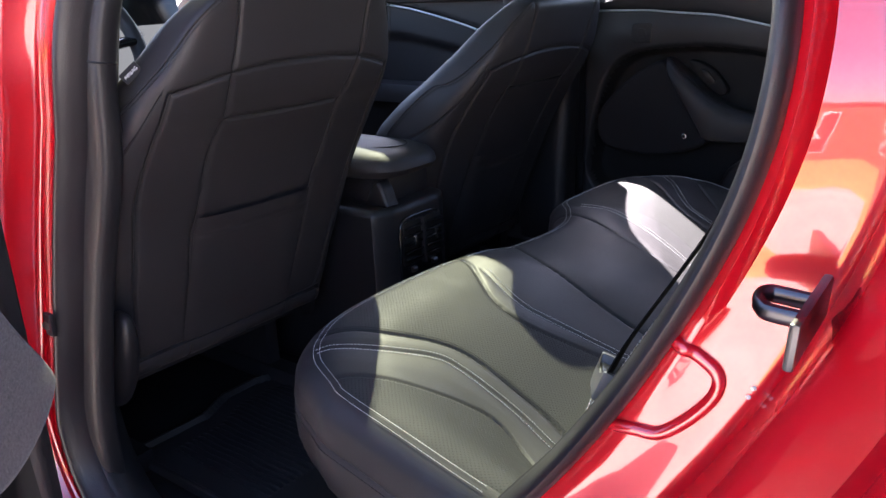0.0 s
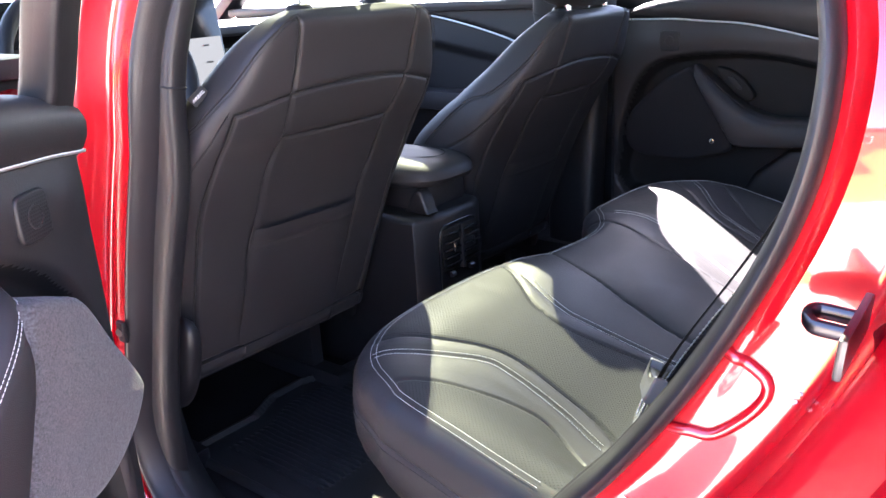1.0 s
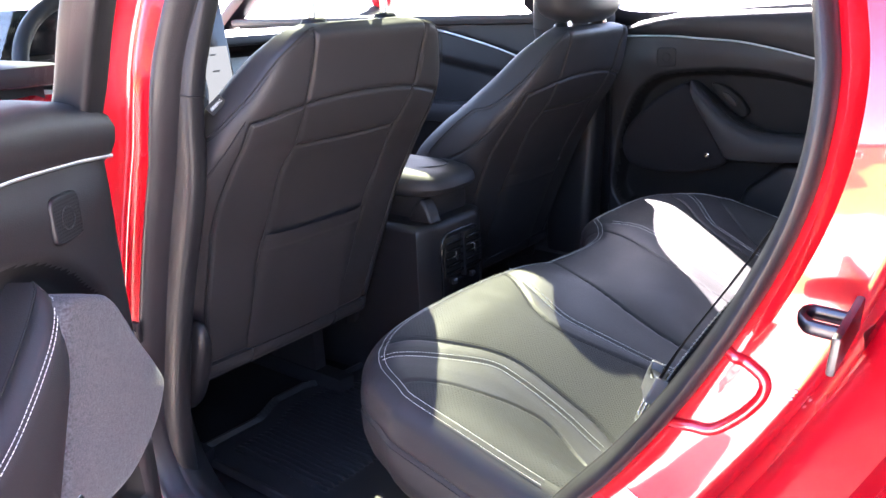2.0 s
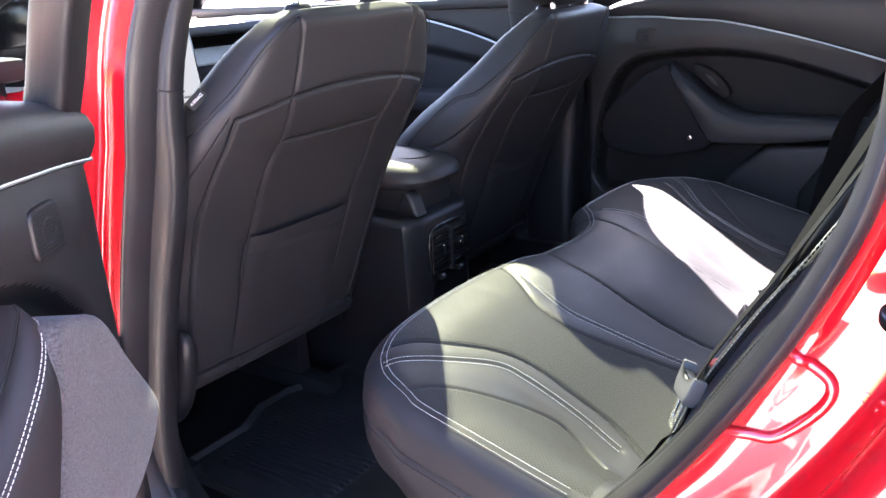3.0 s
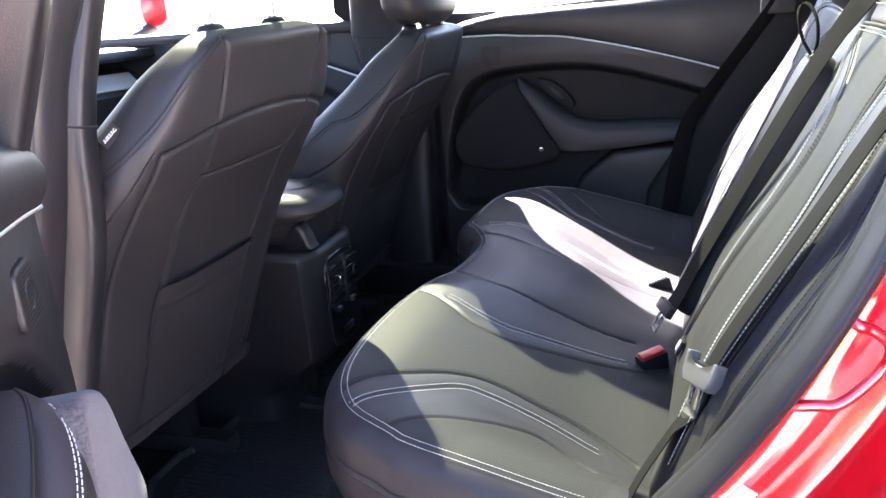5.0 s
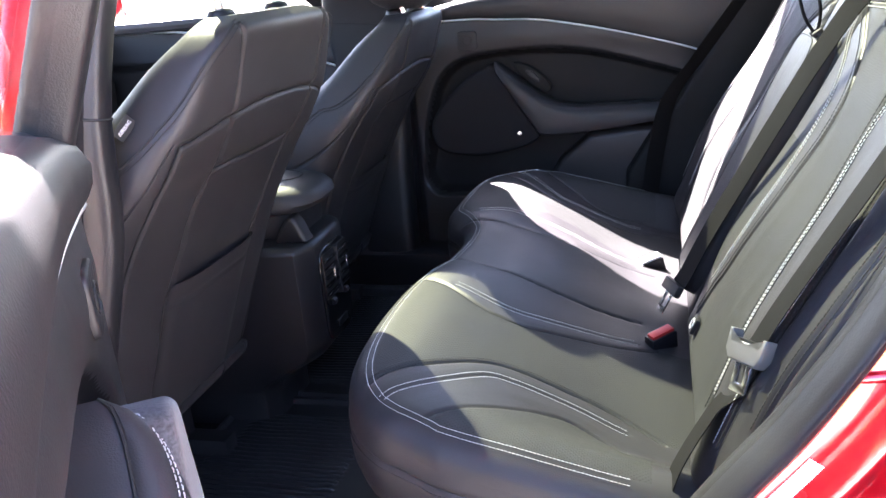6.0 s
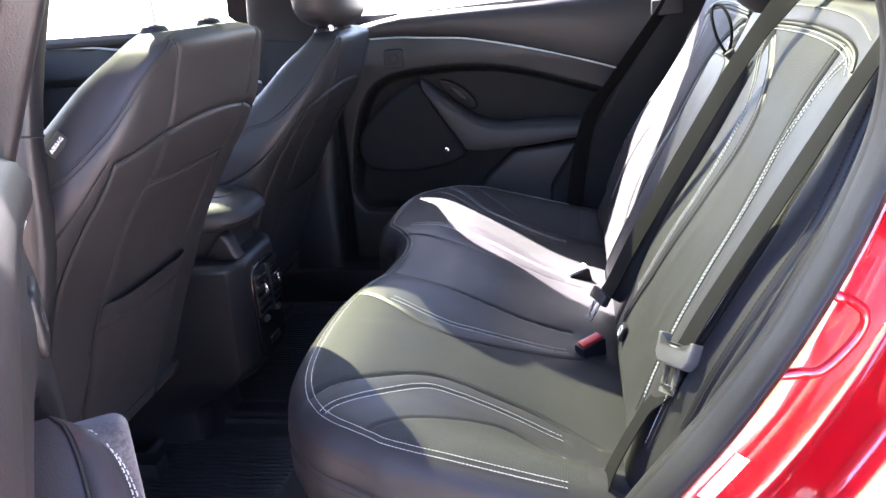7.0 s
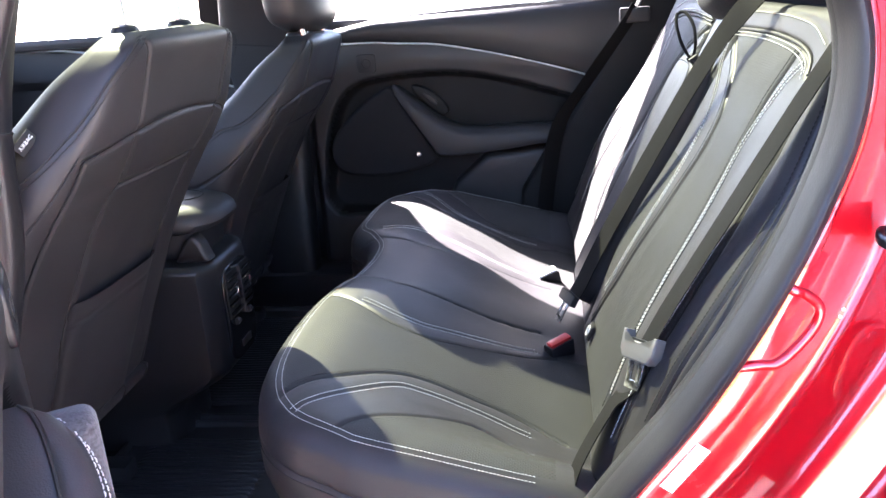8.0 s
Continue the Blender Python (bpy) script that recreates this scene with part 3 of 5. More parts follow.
def seat_cushion():
    bench = thing("rear_bench", (0, -0.3, 0.52), "black leatherette rear bench seat with white double stitching", "seat")
    # columns across, rows from the back to the front edge, then over the edge and down
    u = np.linspace(0, 1, 471)
    x = CX0 + (CX1 - CX0) * (u + 0.035 * np.sin(2 * math.pi * u) * -1)
    yf = front_y(x)
    nv = 220
    t = np.linspace(0, 1, nv)
    X = np.repeat(x[:, None], nv, 1)
    Y = CYB + (yf[:, None] - CYB) * t[None, :]
    outline = np.stack([x, yf], 1)
    CUSHION_SEAMS.extend([SEAM_A, SEAM_D2, SEAM_B, SEAM_C, SEAM_D, SEAM_E, SEAM_F] + [mirror2(q, 0.0) for q in (SEAM_B, SEAM_C)] + [mirror2(SEAM_A, 0.0), SEAM_F2])
    Z = cushion_full(X, Y, outline[::4])
    for k in range(14):
        cx, cy, a = random.uniform(-0.55, 0.55), random.uniform(-0.35, 0.03), random.uniform(0, 3.1)
        Z = Z + random.uniform(-0.0012, 0.0012) * np.exp(-(((X - cx) * math.cos(a) + (Y - cy) * math.sin(a)) / 0.05) ** 2 - (((Y - cy) * math.cos(a) - (X - cx) * math.sin(a)) / 0.018) ** 2)
    top = np.stack([X, Y, Z], 2)
    uv = np.stack([X, Y], 2)
    cushion = part("cushion", sheet(top), LEATHER, bench, "black leatherette cushion with perforated panels", uv=uv)
    cushion.data.materials.append(PERF)

    def x_at(seam, y):
        o = np.argsort(seam[:, 1])
        return np.interp(y, seam[o, 1], seam[o, 0])
    fx = (X[:-1, :-1] + X[1:, 1:]) / 2
    fy = (Y[:-1, :-1] + Y[1:, 1:]) / 2
    fd = np.minimum(near_line(fx, fy, outline[::4]), np.minimum(fx - CX0, CX1 - fx))
    ax = -np.abs(fx)
    inner = (ax > x_at(SEAM_B, fy)) & (fx < x_at(SEAM_D, fy)) | (ax > x_at(SEAM_B, fy)) & (fx > 0.03 - x_at(SEAM_D, fy)) & (fx > 0)
    outer = (ax < x_at(SEAM_C, fy)) & (fy < -0.085) & (fy > -0.33)
    holes = (inner | outer) & (fd > 0.036)
    cushion.data.polygons.foreach_set("material_index", holes.astype(int).ravel())
    # boxing below the edge seam: runs along the front and both ends
    edge_u = np.concatenate([[(CX0, yy) for yy in np.linspace(CYB, yf[0], 30)[:-1]], outline, [(CX1, yy) for yy in np.linspace(yf[-1], CYB, 30)[1:]]])
    edge_u = curve(edge_u[::3], 260)
    zt = cushion_z(edge_u[:, 0], edge_u[:, 1]) - 0.036
    T = np.gradient(edge_u, axis=0)
    T /= np.linalg.norm(T, axis=1)[:, None]
    N = np.stack([-T[:, 1], T[:, 0]], 1)
    if np.sum(N * edge_u) < 0:
        N = -N
    def smooth(v, w=15):
        pad = np.concatenate([v[:1].repeat(w, 0), v, v[-1:].repeat(w, 0)])
        ker = np.hanning(2 * w + 1)
        return np.convolve(pad, ker / ker.sum(), "valid")
    zt0, zt = zt, smooth(zt)
    N = np.stack([smooth(N[:, 0], 9), smooth(N[:, 1], 9)], 1)
    N /= np.linalg.norm(N, axis=1)[:, None]
    rows = []
    steps = [(-0.0060, 0.0115), (-0.0030, 0.0095), (-0.0012, 0.004), (0.0005, -0.003), (0.0018, -0.010), (0.0026, -0.016), (0.0018, -0.0185), (-0.0004, -0.0205), (0.0020, -0.023), (0.0034, -0.029), (0.0040, -0.042), (0.0030, -0.062), (-0.004, -0.086), (-0.016, -0.106), (-0.034, -0.120), (-0.08, -0.130)]
    for k, (o, dz) in enumerate(steps):
        mixz = min(1.0, max(0, k - 2) / 4)
        rows.append(np.stack([edge_u[:, 0] + N[:, 0] * o, edge_u[:, 1] + N[:, 1] * o, zt0 * (1 - mixz) + zt * mixz + dz], 1))
    part("boxing", sheet(np.array(rows)), LEATHER, cushion, "smooth black leatherette sides")

    def on(ln, off=0.0):
        q = np.asarray(ln, float)
        return np.stack([q[:, 0], q[:, 1], cushion_full(q[:, 0], q[:, 1], outline[::4]) + 0.0008], 1)

    def beside(ln, o):
        q = np.asarray(ln, float)
        tt = np.gradient(q, axis=0)
        tt /= np.linalg.norm(tt, axis=1)[:, None]
        return q + np.stack([-tt[:, 1], tt[:, 0]], 1) * o
    rim = edge_u - N * 0.026
    rim2 = edge_u - N * 0.034
    white = [on(s) for s in (beside(SEAM_A, 0.005), beside(SEAM_A, -0.005), mirror2(beside(SEAM_A, 0.005), 0), mirror2(beside(SEAM_A, -0.005), 0), SEAM_D2, beside(SEAM_D2, 0.008), SEAM_F2, beside(SEAM_F2, 0.008), rim[12:-12], rim2[12:-12])]
    tagged(part("white_stitching", stitches(white, 0.0045, 0.0030, 0.00040, (0, 0, 0.0006)), THREAD, cushion, "white thread"), kind="stuff")
    dark = [on(s) for s in (beside(SEAM_B, 0.006), beside(SEAM_D, -0.006), mirror2(beside(SEAM_B, 0.006), 0))]
    low = np.stack([edge_u[:, 0] + N[:, 0] * 0.0036, edge_u[:, 1] + N[:, 1] * 0.0036, zt - 0.0275], 1)
    tagged(part("dark_stitching", join(stitches(dark, 0.0048, 0.0034, 0.00042, (0, 0, 0.0005)), stitches([low], 0.0055, 0.0036, 0.0008, (0, 0, 0.0002))), DTHREAD, cushion), kind="stuff")
    return bench


BENCH = seat_cushion()


# ---- rear bench: backrest ----
def back_point(x, s, d):
    """A place on the backrest: x across, s up its slope from the bottom, d out of its face."""
    o = np.stack([x, -0.385 - 0.438 * s, 0.628 + 0.899 * s], -1)
    return o + np.asarray(d)[..., None] * np.array([0, 0.899, 0.438])


BS = 0.53
MID = -0.0115
# seams of one backrest panel: inner groove with its double stitch beside it, outer groove, top piping, wing seams
ST1D = curve([(-0.125, 0.500), (-0.150, 0.485), (-0.211, 0.450), (-0.252, 0.402), (-0.260, 0.348), (-0.252, 0.295), (-0.248, 0.218), (-0.227, 0.139), (-0.190, 0.085), (-0.160, 0.03)], 60)
ST1 = curve([(-0.107, 0.486), (-0.125, 0.461), (-0.170, 0.427), (-0.199, 0.390), (-0.208, 0.351), (-0.212, 0.296), (-0.213, 0.242), (-0.210, 0.186), (-0.192, 0.128), (-0.165, 0.085)], 60)
ST2 = curve([(-0.423, 0.503), (-0.414, 0.478), (-0.404, 0.450), (-0.401, 0.420), (-0.402, 0.381), (-0.408, 0.341), (-0.420, 0.291), (-0.434, 0.237), (-0.448, 0.180), (-0.452, 0.03)], 60)
ST2W = curve([(-0.462, 0.492), (-0.443, 0.474), (-0.428, 0.447), (-0.418, 0.420), (-0.411, 0.381), (-0.417, 0.341), (-0.429, 0.291), (-0.443, 0.237), (-0.457, 0.180), (-0.462, 0.06)], 60)
TOPS = curve([(-0.107, 0.512), (-0.19, 0.515), (-0.28, 0.517), (-0.36, 0.515), (-0.417, 0.511), (-0.453, 0.505), (-0.475, 0.497), (-0.487, 0.484)], 50)
WING = curve([(-0.515, 0.47), (-0.530, 0.41), (-0.537, 0.360), (-0.548, 0.301), (-0.555, 0.234), (-0.557, 0.185), (-0.555, 0.05)], 40)
SIDE = curve([(-0.566, 0.47), (-0.572, 0.431), (-0.580, 0.397), (-0.588, 0.351), (-0.593, 0.310), (-0.600, 0.223), (-0.600, 0.10)], 40)
RIM = curve([(-0.115, 0.542), (-0.20, 0.5435), (-0.296, 0.544), (-0.37, 0.542), (-0.44, 0.536), (-0.50, 0.52)], 40)
ARM_N, ARM_F = -0.108, 0.085
BK_X0, BK_X1 = -0.620, 0.600


def back_rise(X, S):
    """How far the backrest's face stands out of its plane, before seams and edges."""
    bol = 0.010 * ease(np.abs(X) - 0.40, 0.12) * ease(0.45 - S, 0.2)
    return bol + 0.014 * np.exp(-((S - 0.17) / 0.12) ** 2) - 0.02 * ease(np.abs(X) - 0.53, 0.09)


def beside2(q, o):
    q = np.asarray(q, float)
    tt = np.gradient(q, axis=0)
    tt /= np.linalg.norm(tt, axis=1)[:, None]
    return q + np.stack([-tt[:, 1], tt[:, 0]], 1) * o


def backrest():
    rest = BENCH
    creases = [(random.uniform(-0.5, 0.5), random.uniform(0.05, 0.5), random.uniform(-0.5, 0.5), random.uniform(-0.0013, 0.0013)) for k in range(26)]

    def build(name, x0, x1, lines, fine, label):
        n = int((x1 - x0) / 0.0024)
        X, S = np.meshgrid(np.linspace(x0, x1, n), np.linspace(-0.02, BS + 0.03, 230), indexing="ij")
        D = back_rise(X, S)
        e = np.minimum(np.minimum(X - x0, x1 - X), np.minimum(S + 0.02, BS + 0.03 - S))
        r = 0.026
        ec = np.clip(e, 0, r)
        D -= 0.024 * (1 - np.sqrt(np.clip(1 - ((r - ec) / r) ** 2, 0, 1)))
        if lines:
            D -= groove(X, S, lines, 0.0038, 0.0034) + groove(X, S, fine, 0.0014, 0.003)
            D += 0.0030 * np.tanh(np.min([near_line(X, S, q[::3]) for q in lines], 0) / 0.03)
        for cx, cs, a, h in creases:
            D += h * np.exp(-(((X - cx) * math.cos(a) + (S - cs) * math.sin(a)) / 0.014) ** 2 - (((S - cs) * math.cos(a) - (X - cx) * math.sin(a)) / 0.05) ** 2)
        P = back_point(X, S, D)
        rim = np.concatenate([P[0], P[1:, -1], P[-1, ::-1][1:], P[::-1, 0][1:-1]])
        backs = rim - np.array([0, 0.899, 0.438]) * 0.09
        side = sheet(np.stack([rim, backs]), close_v=True)
        ob = part(name, sheet(P), LEATHER, rest, label, uv=np.stack([X, S], 2))
        if lines:
            ob.data.materials.append(PERF)
            cxx, css = (X[:-1, :-1] + X[1:, 1:]) / 2, (S[:-1, :-1] + S[1:, 1:]) / 2
            cxx = cxx if x0 < 0 else 2 * MID - cxx
            o1, o2 = np.argsort(ST1D[:, 1]), np.argsort(ST2[:, 1])
            i1, i2 = np.interp(css, ST1D[o1, 1], ST1D[o1, 0]), np.interp(css, ST2[o2, 1], ST2[o2, 0])
            o3 = np.argsort(ST1[:, 1])
            i3 = np.interp(css, ST1[o3, 1], ST1[o3, 0])
            holes = (cxx < i1) & (cxx > i2) & (css < 0.508) | (cxx > i3 + 0.006) & (css < 0.32) & (css > 0.10)
            ob.data.polygons.foreach_set("material_index", holes.astype(int).ravel())
        part("side_cover", side, LEATHER, ob)
        return ob

    def flip(q):
        return mirror2(q, MID)
    deep, fine = [ST1D, ST2, TOPS, WING, SIDE], [ST1, ST2W, RIM]
    build("near_panel", BK_X0, ARM_N - 0.002, deep, fine, "perforated backrest panel")
    build("far_panel", ARM_F + 0.002, BK_X1, [flip(q) for q in deep], [flip(q) for q in fine], "perforated backrest panel")
    build("top_panel", ARM_N, ARM_F, [], [], "centre panel")

    def on(q, o):
        q = beside2(q, o)
        return back_point(q[:, 0], q[:, 1], back_rise(q[:, 0], q[:, 1]) + 0.0022)
    white, dark = [], []
    for m in (lambda q: q, flip):
        white += [on(m(ST1), 0.004), on(m(ST1), -0.004), on(m(ST2W), 0.004), on(m(ST2W), -0.004), on(m(TOPS), 0.005), on(m(TOPS), 0.010), on(m(WING), 0.0045), on(m(RIM), 0.004)]
        dark += [on(m(ST1D), 0.0055), on(m(ST1D), -0.0055), on(m(ST2), 0.0055), on(m(SIDE), 0.005), on(m(SIDE), -0.005), on(m(WING), -0.0045)]
    tagged(part("white_stitching", stitches(white, 0.0050, 0.0034, 0.00060, (0, 0.0006, 0.0004)), THREAD, rest, "white thread"), kind="stuff")
    tagged(part("dark_stitching", stitches(dark, 0.0052, 0.0036, 0.00075, (0, 0.0006, 0.0004)), DTHREAD, rest), kind="stuff")
    # piping along the top of each panel
    for m in (lambda q: q, flip):
        q = m(TOPS)
        part("piping", tube(back_point(q[:, 0], q[:, 1], back_rise(q[:, 0], q[:, 1]) - 0.0006), 0.0024, 8, up=(0, 0.9, 0.44)), LEATHER, rest)
    # fold-down armrest, a little proud, with a notch for its cord
    o = []
    for a in np.linspace(0, 2 * math.pi, 64, endpoint=False):
        c, q = math.cos(a), math.sin(a)
        o.append((MID + 0.086 * math.copysign(abs(c) ** 0.35, c), 0.235 + 0.218 * math.copysign(abs(q) ** 0.3, q)))
    arm = part("armrest", prism(o, 0.052, 0.016, lambda a, b, d: tuple(back_point(np.array(a), np.array(b), np.array(d - 0.022)))), LEATHER, rest, "folded-up centre armrest")
    edge = np.array(o + o[:1])
    edge = np.stack([MID + (edge[:, 0] - MID) * 0.86, 0.235 + (edge[:, 1] - 0.235) * 0.94], 1)
    part("seam", tube(back_point(edge[:, 0], edge[:, 1], np.full(len(edge), 0.0300)), 0.0009, 6, up=(0, 0.9, 0.44)), DTHREAD, arm)
    lp = curve([tuple(back_point(np.array(a), np.array(b), np.array(d))) for a, b, d in ((-0.050, 0.446, 0.030), (-0.040, 0.462, 0.052), (-0.022, 0.486, 0.070), (-0.004, 0.500, 0.072), (-0.018, 0.506, 0.064), (-0.044, 0.492, 0.048), (-0.058, 0.470, 0.036), (-0.056, 0.446, 0.028))], 48)
    part("pull_strap", tube(lp, 0.0024, 8), WEB, arm, "black cord loop")
    for a in (-0.040, -0.066):
        c = np.array(back_point(np.array(a), np.array(0.447), np.array(0.026)))
        part("grommet", tube(np.array([c, c + np.array((0, 0.004, 0.006))]), 0.0075, 12, up=(1, 0, 0)), LEATHER, arm)
    return rest


backrest()


# ---- front seats ----
YB = [(0.40, 0.44), (0.50, 0.40), (0.60, 0.358), (0.70, 0.318), (0.82, 0.268), (0.90, 0.226), (0.957, 0.190), (0.99, 0.164), (1.045, 0.130), (1.10, 0.110), (1.135, 0.099), (1.15, 0.112)]
HW = [(0.40, 0.20), (0.50, 0.225), (0.58, 0.238), (0.70, 0.243), (0.82, 0.248), (0.90, 0.249), (0.96, 0.242), (1.02, 0.222), (1.05, 0.207), (1.10, 0.180), (1.125, 0.160), (1.14, 0.138), (1.15, 0.095)]


def THICK(z):
    return np.interp(z, [0.4, 0.6, 0.8, 0.9, 0.98, 1.045, 1.10, 1.14, 1.155], [0.31, 0.32, 0.31, 0.275, 0.205, 0.155, 0.115, 0.08, 0.065])


def seat_section(z, a):
    """Shell of a front seat's backrest: a runs round the section, 0 to 1, starting at the middle of the back."""
    w, yb, th = interp(HW, z), interp(YB, z), THICK(z)
    deep = 0.125 * np.sqrt(np.clip(1 - ((z - 0.82) / 0.345) ** 2, 0.02, 1))
    ang = -math.pi / 2 - 2 * math.pi * a
    c, q = np.cos(ang), np.sin(ang)
    n = np.where(q < 0, 7.0, 2.3)
    x = w * np.sign(c) * np.abs(c) ** (2 / n)
    y = yb + th / 2 + np.where(q < 0, th / 2, deep) * np.sign(q) * np.abs(q) ** (2 / n) + 0.14 * x ** 2
    front = np.clip(q, 0, 1)
    return x, y - 0.05 * front * (1 - (np.abs(x) / (w + 1e-6)) ** 2)


def seat_back_y(x, z):
    c = np.clip(np.abs(x) / interp(HW, z), 0, 0.999) ** 7.0
    return interp(YB, z) + THICK(z) / 2 * (1 - (1 - c) ** (1 / 7.0)) + 0.14 * x ** 2


def front_seat(cx, dy, lift, label):
    seat = thing("front_seat", (cx, 0.45, 0.37), label, "seat", group="front seats")
    zz = np.linspace(0.57, 1.15, 270)
    aa = np.concatenate([np.linspace(0, 0.28, 180), np.linspace(0.28, 0.72, 80)[1:-1], np.linspace(0.72, 1, 181)[:-1]])
    na = len(aa)
    X, Y = np.zeros((270, na)), np.zeros((270, na))
    for i, z in enumerate(zz):
        X[i], Y[i] = seat_section(np.full(na, z), aa)
    Z = np.repeat(zz[:, None], na, 1)
    back = (aa < 0.25) | (aa > 0.75)
    half = [curve([(-0.118, 1.15), (-0.115, 1.092), (-0.117, 1.042), (-0.108, 0.977)], 16), curve([(-0.108, 0.977), (-0.116, 0.93), (-0.112, 0.853), (-0.114, 0.79), (-0.108, 0.70), (-0.10, 0.60), (-0.098, 0.565)], 30),
            curve([(-0.198, 1.022), (-0.204, 0.963), (-0.210, 0.885), (-0.205, 0.808), (-0.197, 0.693), (-0.185, 0.60)], 30)]
    seams = half + [q * np.array((-1, 1)) for q in half] + [curve([(-0.198, 1.022), (-0.115, 1.04), (0.0, 1.048), (0.115, 1.04), (0.198, 1.022)], 50), curve([(-0.108, 0.977), (0.0, 0.975), (0.108, 0.977)], 12), curve([(-0.20, 0.60), (-0.1, 0.601), (0.1, 0.601), (0.20, 0.60)], 20)]
    g = groove(X, Z, seams, 0.0048, 0.0030) * back[None, :]
    Y = Y + g
    side_seams = [curve([(0.152, 1.022), (0.160, 0.962), (0.198, 0.922), (0.237, 0.89), (0.262, 0.858)], 30)]
    side_seams.append(np.stack([1 - side_seams[0][:, 0], side_seams[0][:, 1]], 1))
    AA = np.repeat(aa[None, :], 270, 0)
    g2 = 0.0044 * np.exp(-(np.min([near_line(AA * 1.35, Z, q * np.array((1.35, 1))) for q in side_seams], 0) / 0.0032) ** 2)
    X, Y = X - np.sign(X) * g2 * 0.8, Y + g2 * 0.5
    Y = Y + 0.0012 * np.sin(X * 31 + Z * 17) * np.sin(Z * 23) * back[None, :]
    P = np.stack([X + cx, Y + dy, Z + lift], 2)
    part("backrest", sheet(P, close_v=True, cap=True), LEATHER, seat, "smooth black leatherette backrest with rear pocket")
    # dark seam lines, and the sewn edge where the back meets the front cover
    lines = []
    for q in seams:
        q = q[(np.abs(q[:, 0]) < 0.97 * interp(HW, q[:, 1])) & (q[:, 1] < 1.145)]
        if len(q) < 3:
            continue
        lines.append(tube(np.stack([q[:, 0] + cx, seat_back_y(q[:, 0], q[:, 1]) + dy + 0.0022, q[:, 1] + lift], 1), 0.0009, 6, up=(0, 1, 0.01)))
    for q in side_seams:
        e = np.array([[float(v[0]) for v in seat_section(np.array([z]), np.array([a]))] for a, z in q])
        lines.append(tube(np.stack([e[:, 0] * 0.993 + cx, e[:, 1] + dy + 0.001, q[:, 1] + lift], 1), 0.0011, 6, up=(0, 1, 0.01)))
    tagged(part("seam", join(*lines), DTHREAD, seat), kind="stuff")
    for sg in (-1, 1):
        zs = np.linspace(1.142, 0.66, 120)
        ae = np.interp(zs, [0.66, 0.98, 1.045, 1.10, 1.142], [0.262, 0.255, 0.232, 0.190, 0.150])
        e = np.array([[float(v[0]) for v in seat_section(np.array([z]), np.array([a]))] for z, a in zip(zs, ae)])
        ln = np.stack([cx + sg * e[:, 0] * 1.003, e[:, 1] + dy - 0.0005, zs + lift], 1)
        part("edge_piping", tube(ln, 0.0016, 6, up=(0, 1, 0.01)), DTHREAD, seat)
        tagged(part("dark_stitching", stitches([ln + np.array((0, -0.005, -0.004))], 0.005, 0.0035, 0.0008, (-sg * 0.0012, -0.0005, 0)), DTHREAD, seat), kind="stuff")
    # pocket panel laid on the back, open along its top
    PX, PZ = np.meshgrid(np.linspace(-0.110, 0.110, 60), np.linspace(0.604, 0.826, 60), indexing="ij")
    top = np.interp(PZ, [0.604, 0.70, 0.826], [0.004, 0.008, 0.013])
    PY = dy + interp(YB, PZ[0])[None, :] + 0.14 * PX ** 2 - top * (1 - (np.abs(PX) / 0.112) ** 6) - 0.0015 + 0.0018 * np.exp(-((PZ - 0.797) / 0.0025) ** 2)
    PP = np.stack([PX + cx, PY, PZ + lift], 2)
    Q = PP + np.array((0, 0.004, -0.002))
    Vp, Fp = join(sheet(PP), sheet(Q))
    n1 = 60 * 60
    Fp += [(k * 60 + 59, (k + 1) * 60 + 59, (k + 1) * 60 + 59 + n1, k * 60 + 59 + n1) for k in range(59)]
    part("pocket", (Vp, Fp), LEATHER, seat, "seatback pocket with a hemmed mouth")
    # bottom flap
    fl = curve([(-0.20, 0.0, 0.60), (-0.1, 0, 0.602), (0.1, 0, 0.602), (0.192, 0, 0.60)], 40)
    rows = []
    for dz, off in ((0.002, 0.003), (0.0, -0.006), (-0.008, -0.009), (-0.022, -0.008), (-0.030, -0.002), (-0.034, 0.02), (-0.03, 0.06)):
        yb = dy + interp(YB, fl[:, 2] + dz) + 0.14 * fl[:, 0] ** 2
        rows.append(np.stack([fl[:, 0] + cx, yb + off, fl[:, 2] + dz + lift], 1))
    part("bottom_flap", sheet(np.array(rows)), LEATHER, seat)
    # cushion and base
    part("seat_cushion", box((cx - 0.25, 0.47, 0.50 + lift), (cx + 0.25, 0.96, 0.66 + lift), 0.04), LEATHER, seat)
    for s in (-1, 1):
        part("side_shield", box((cx + s * 0.245 - 0.022, 0.45, 0.50 + lift), (cx + s * 0.245 + 0.022, 0.80, 0.635 + lift), 0.02), PLASTIC, seat, "black plastic side shield")
        part("rail", box((cx + s * 0.18 - 0.02, 0.42, 0.372), (cx + s * 0.18 + 0.02, 0.95, 0.41), 0.004), PLASTIC, seat)
        part("leg", box((cx + s * 0.18 - 0.015, 0.50, 0.40), (cx + s * 0.18 + 0.015, 0.85, 0.52 + lift), 0.004), PLASTIC, seat)
        guide = sheet(np.array([np.stack([cx + s * 0.075 + q[:, 0], 0.15 + dy + q[:, 1], np.full(20, z + lift)], 1) for q, z in ((ring(0.022, 0.015, 20), 1.130), (ring(0.022, 0.015, 20), 1.151), (ring(0.018, 0.012, 20), 1.156), (ring(0.007, 0.007, 20), 1.158))]), close_v=True, cap=True)
        part("headrest_guide", guide, PLASTIC, seat)
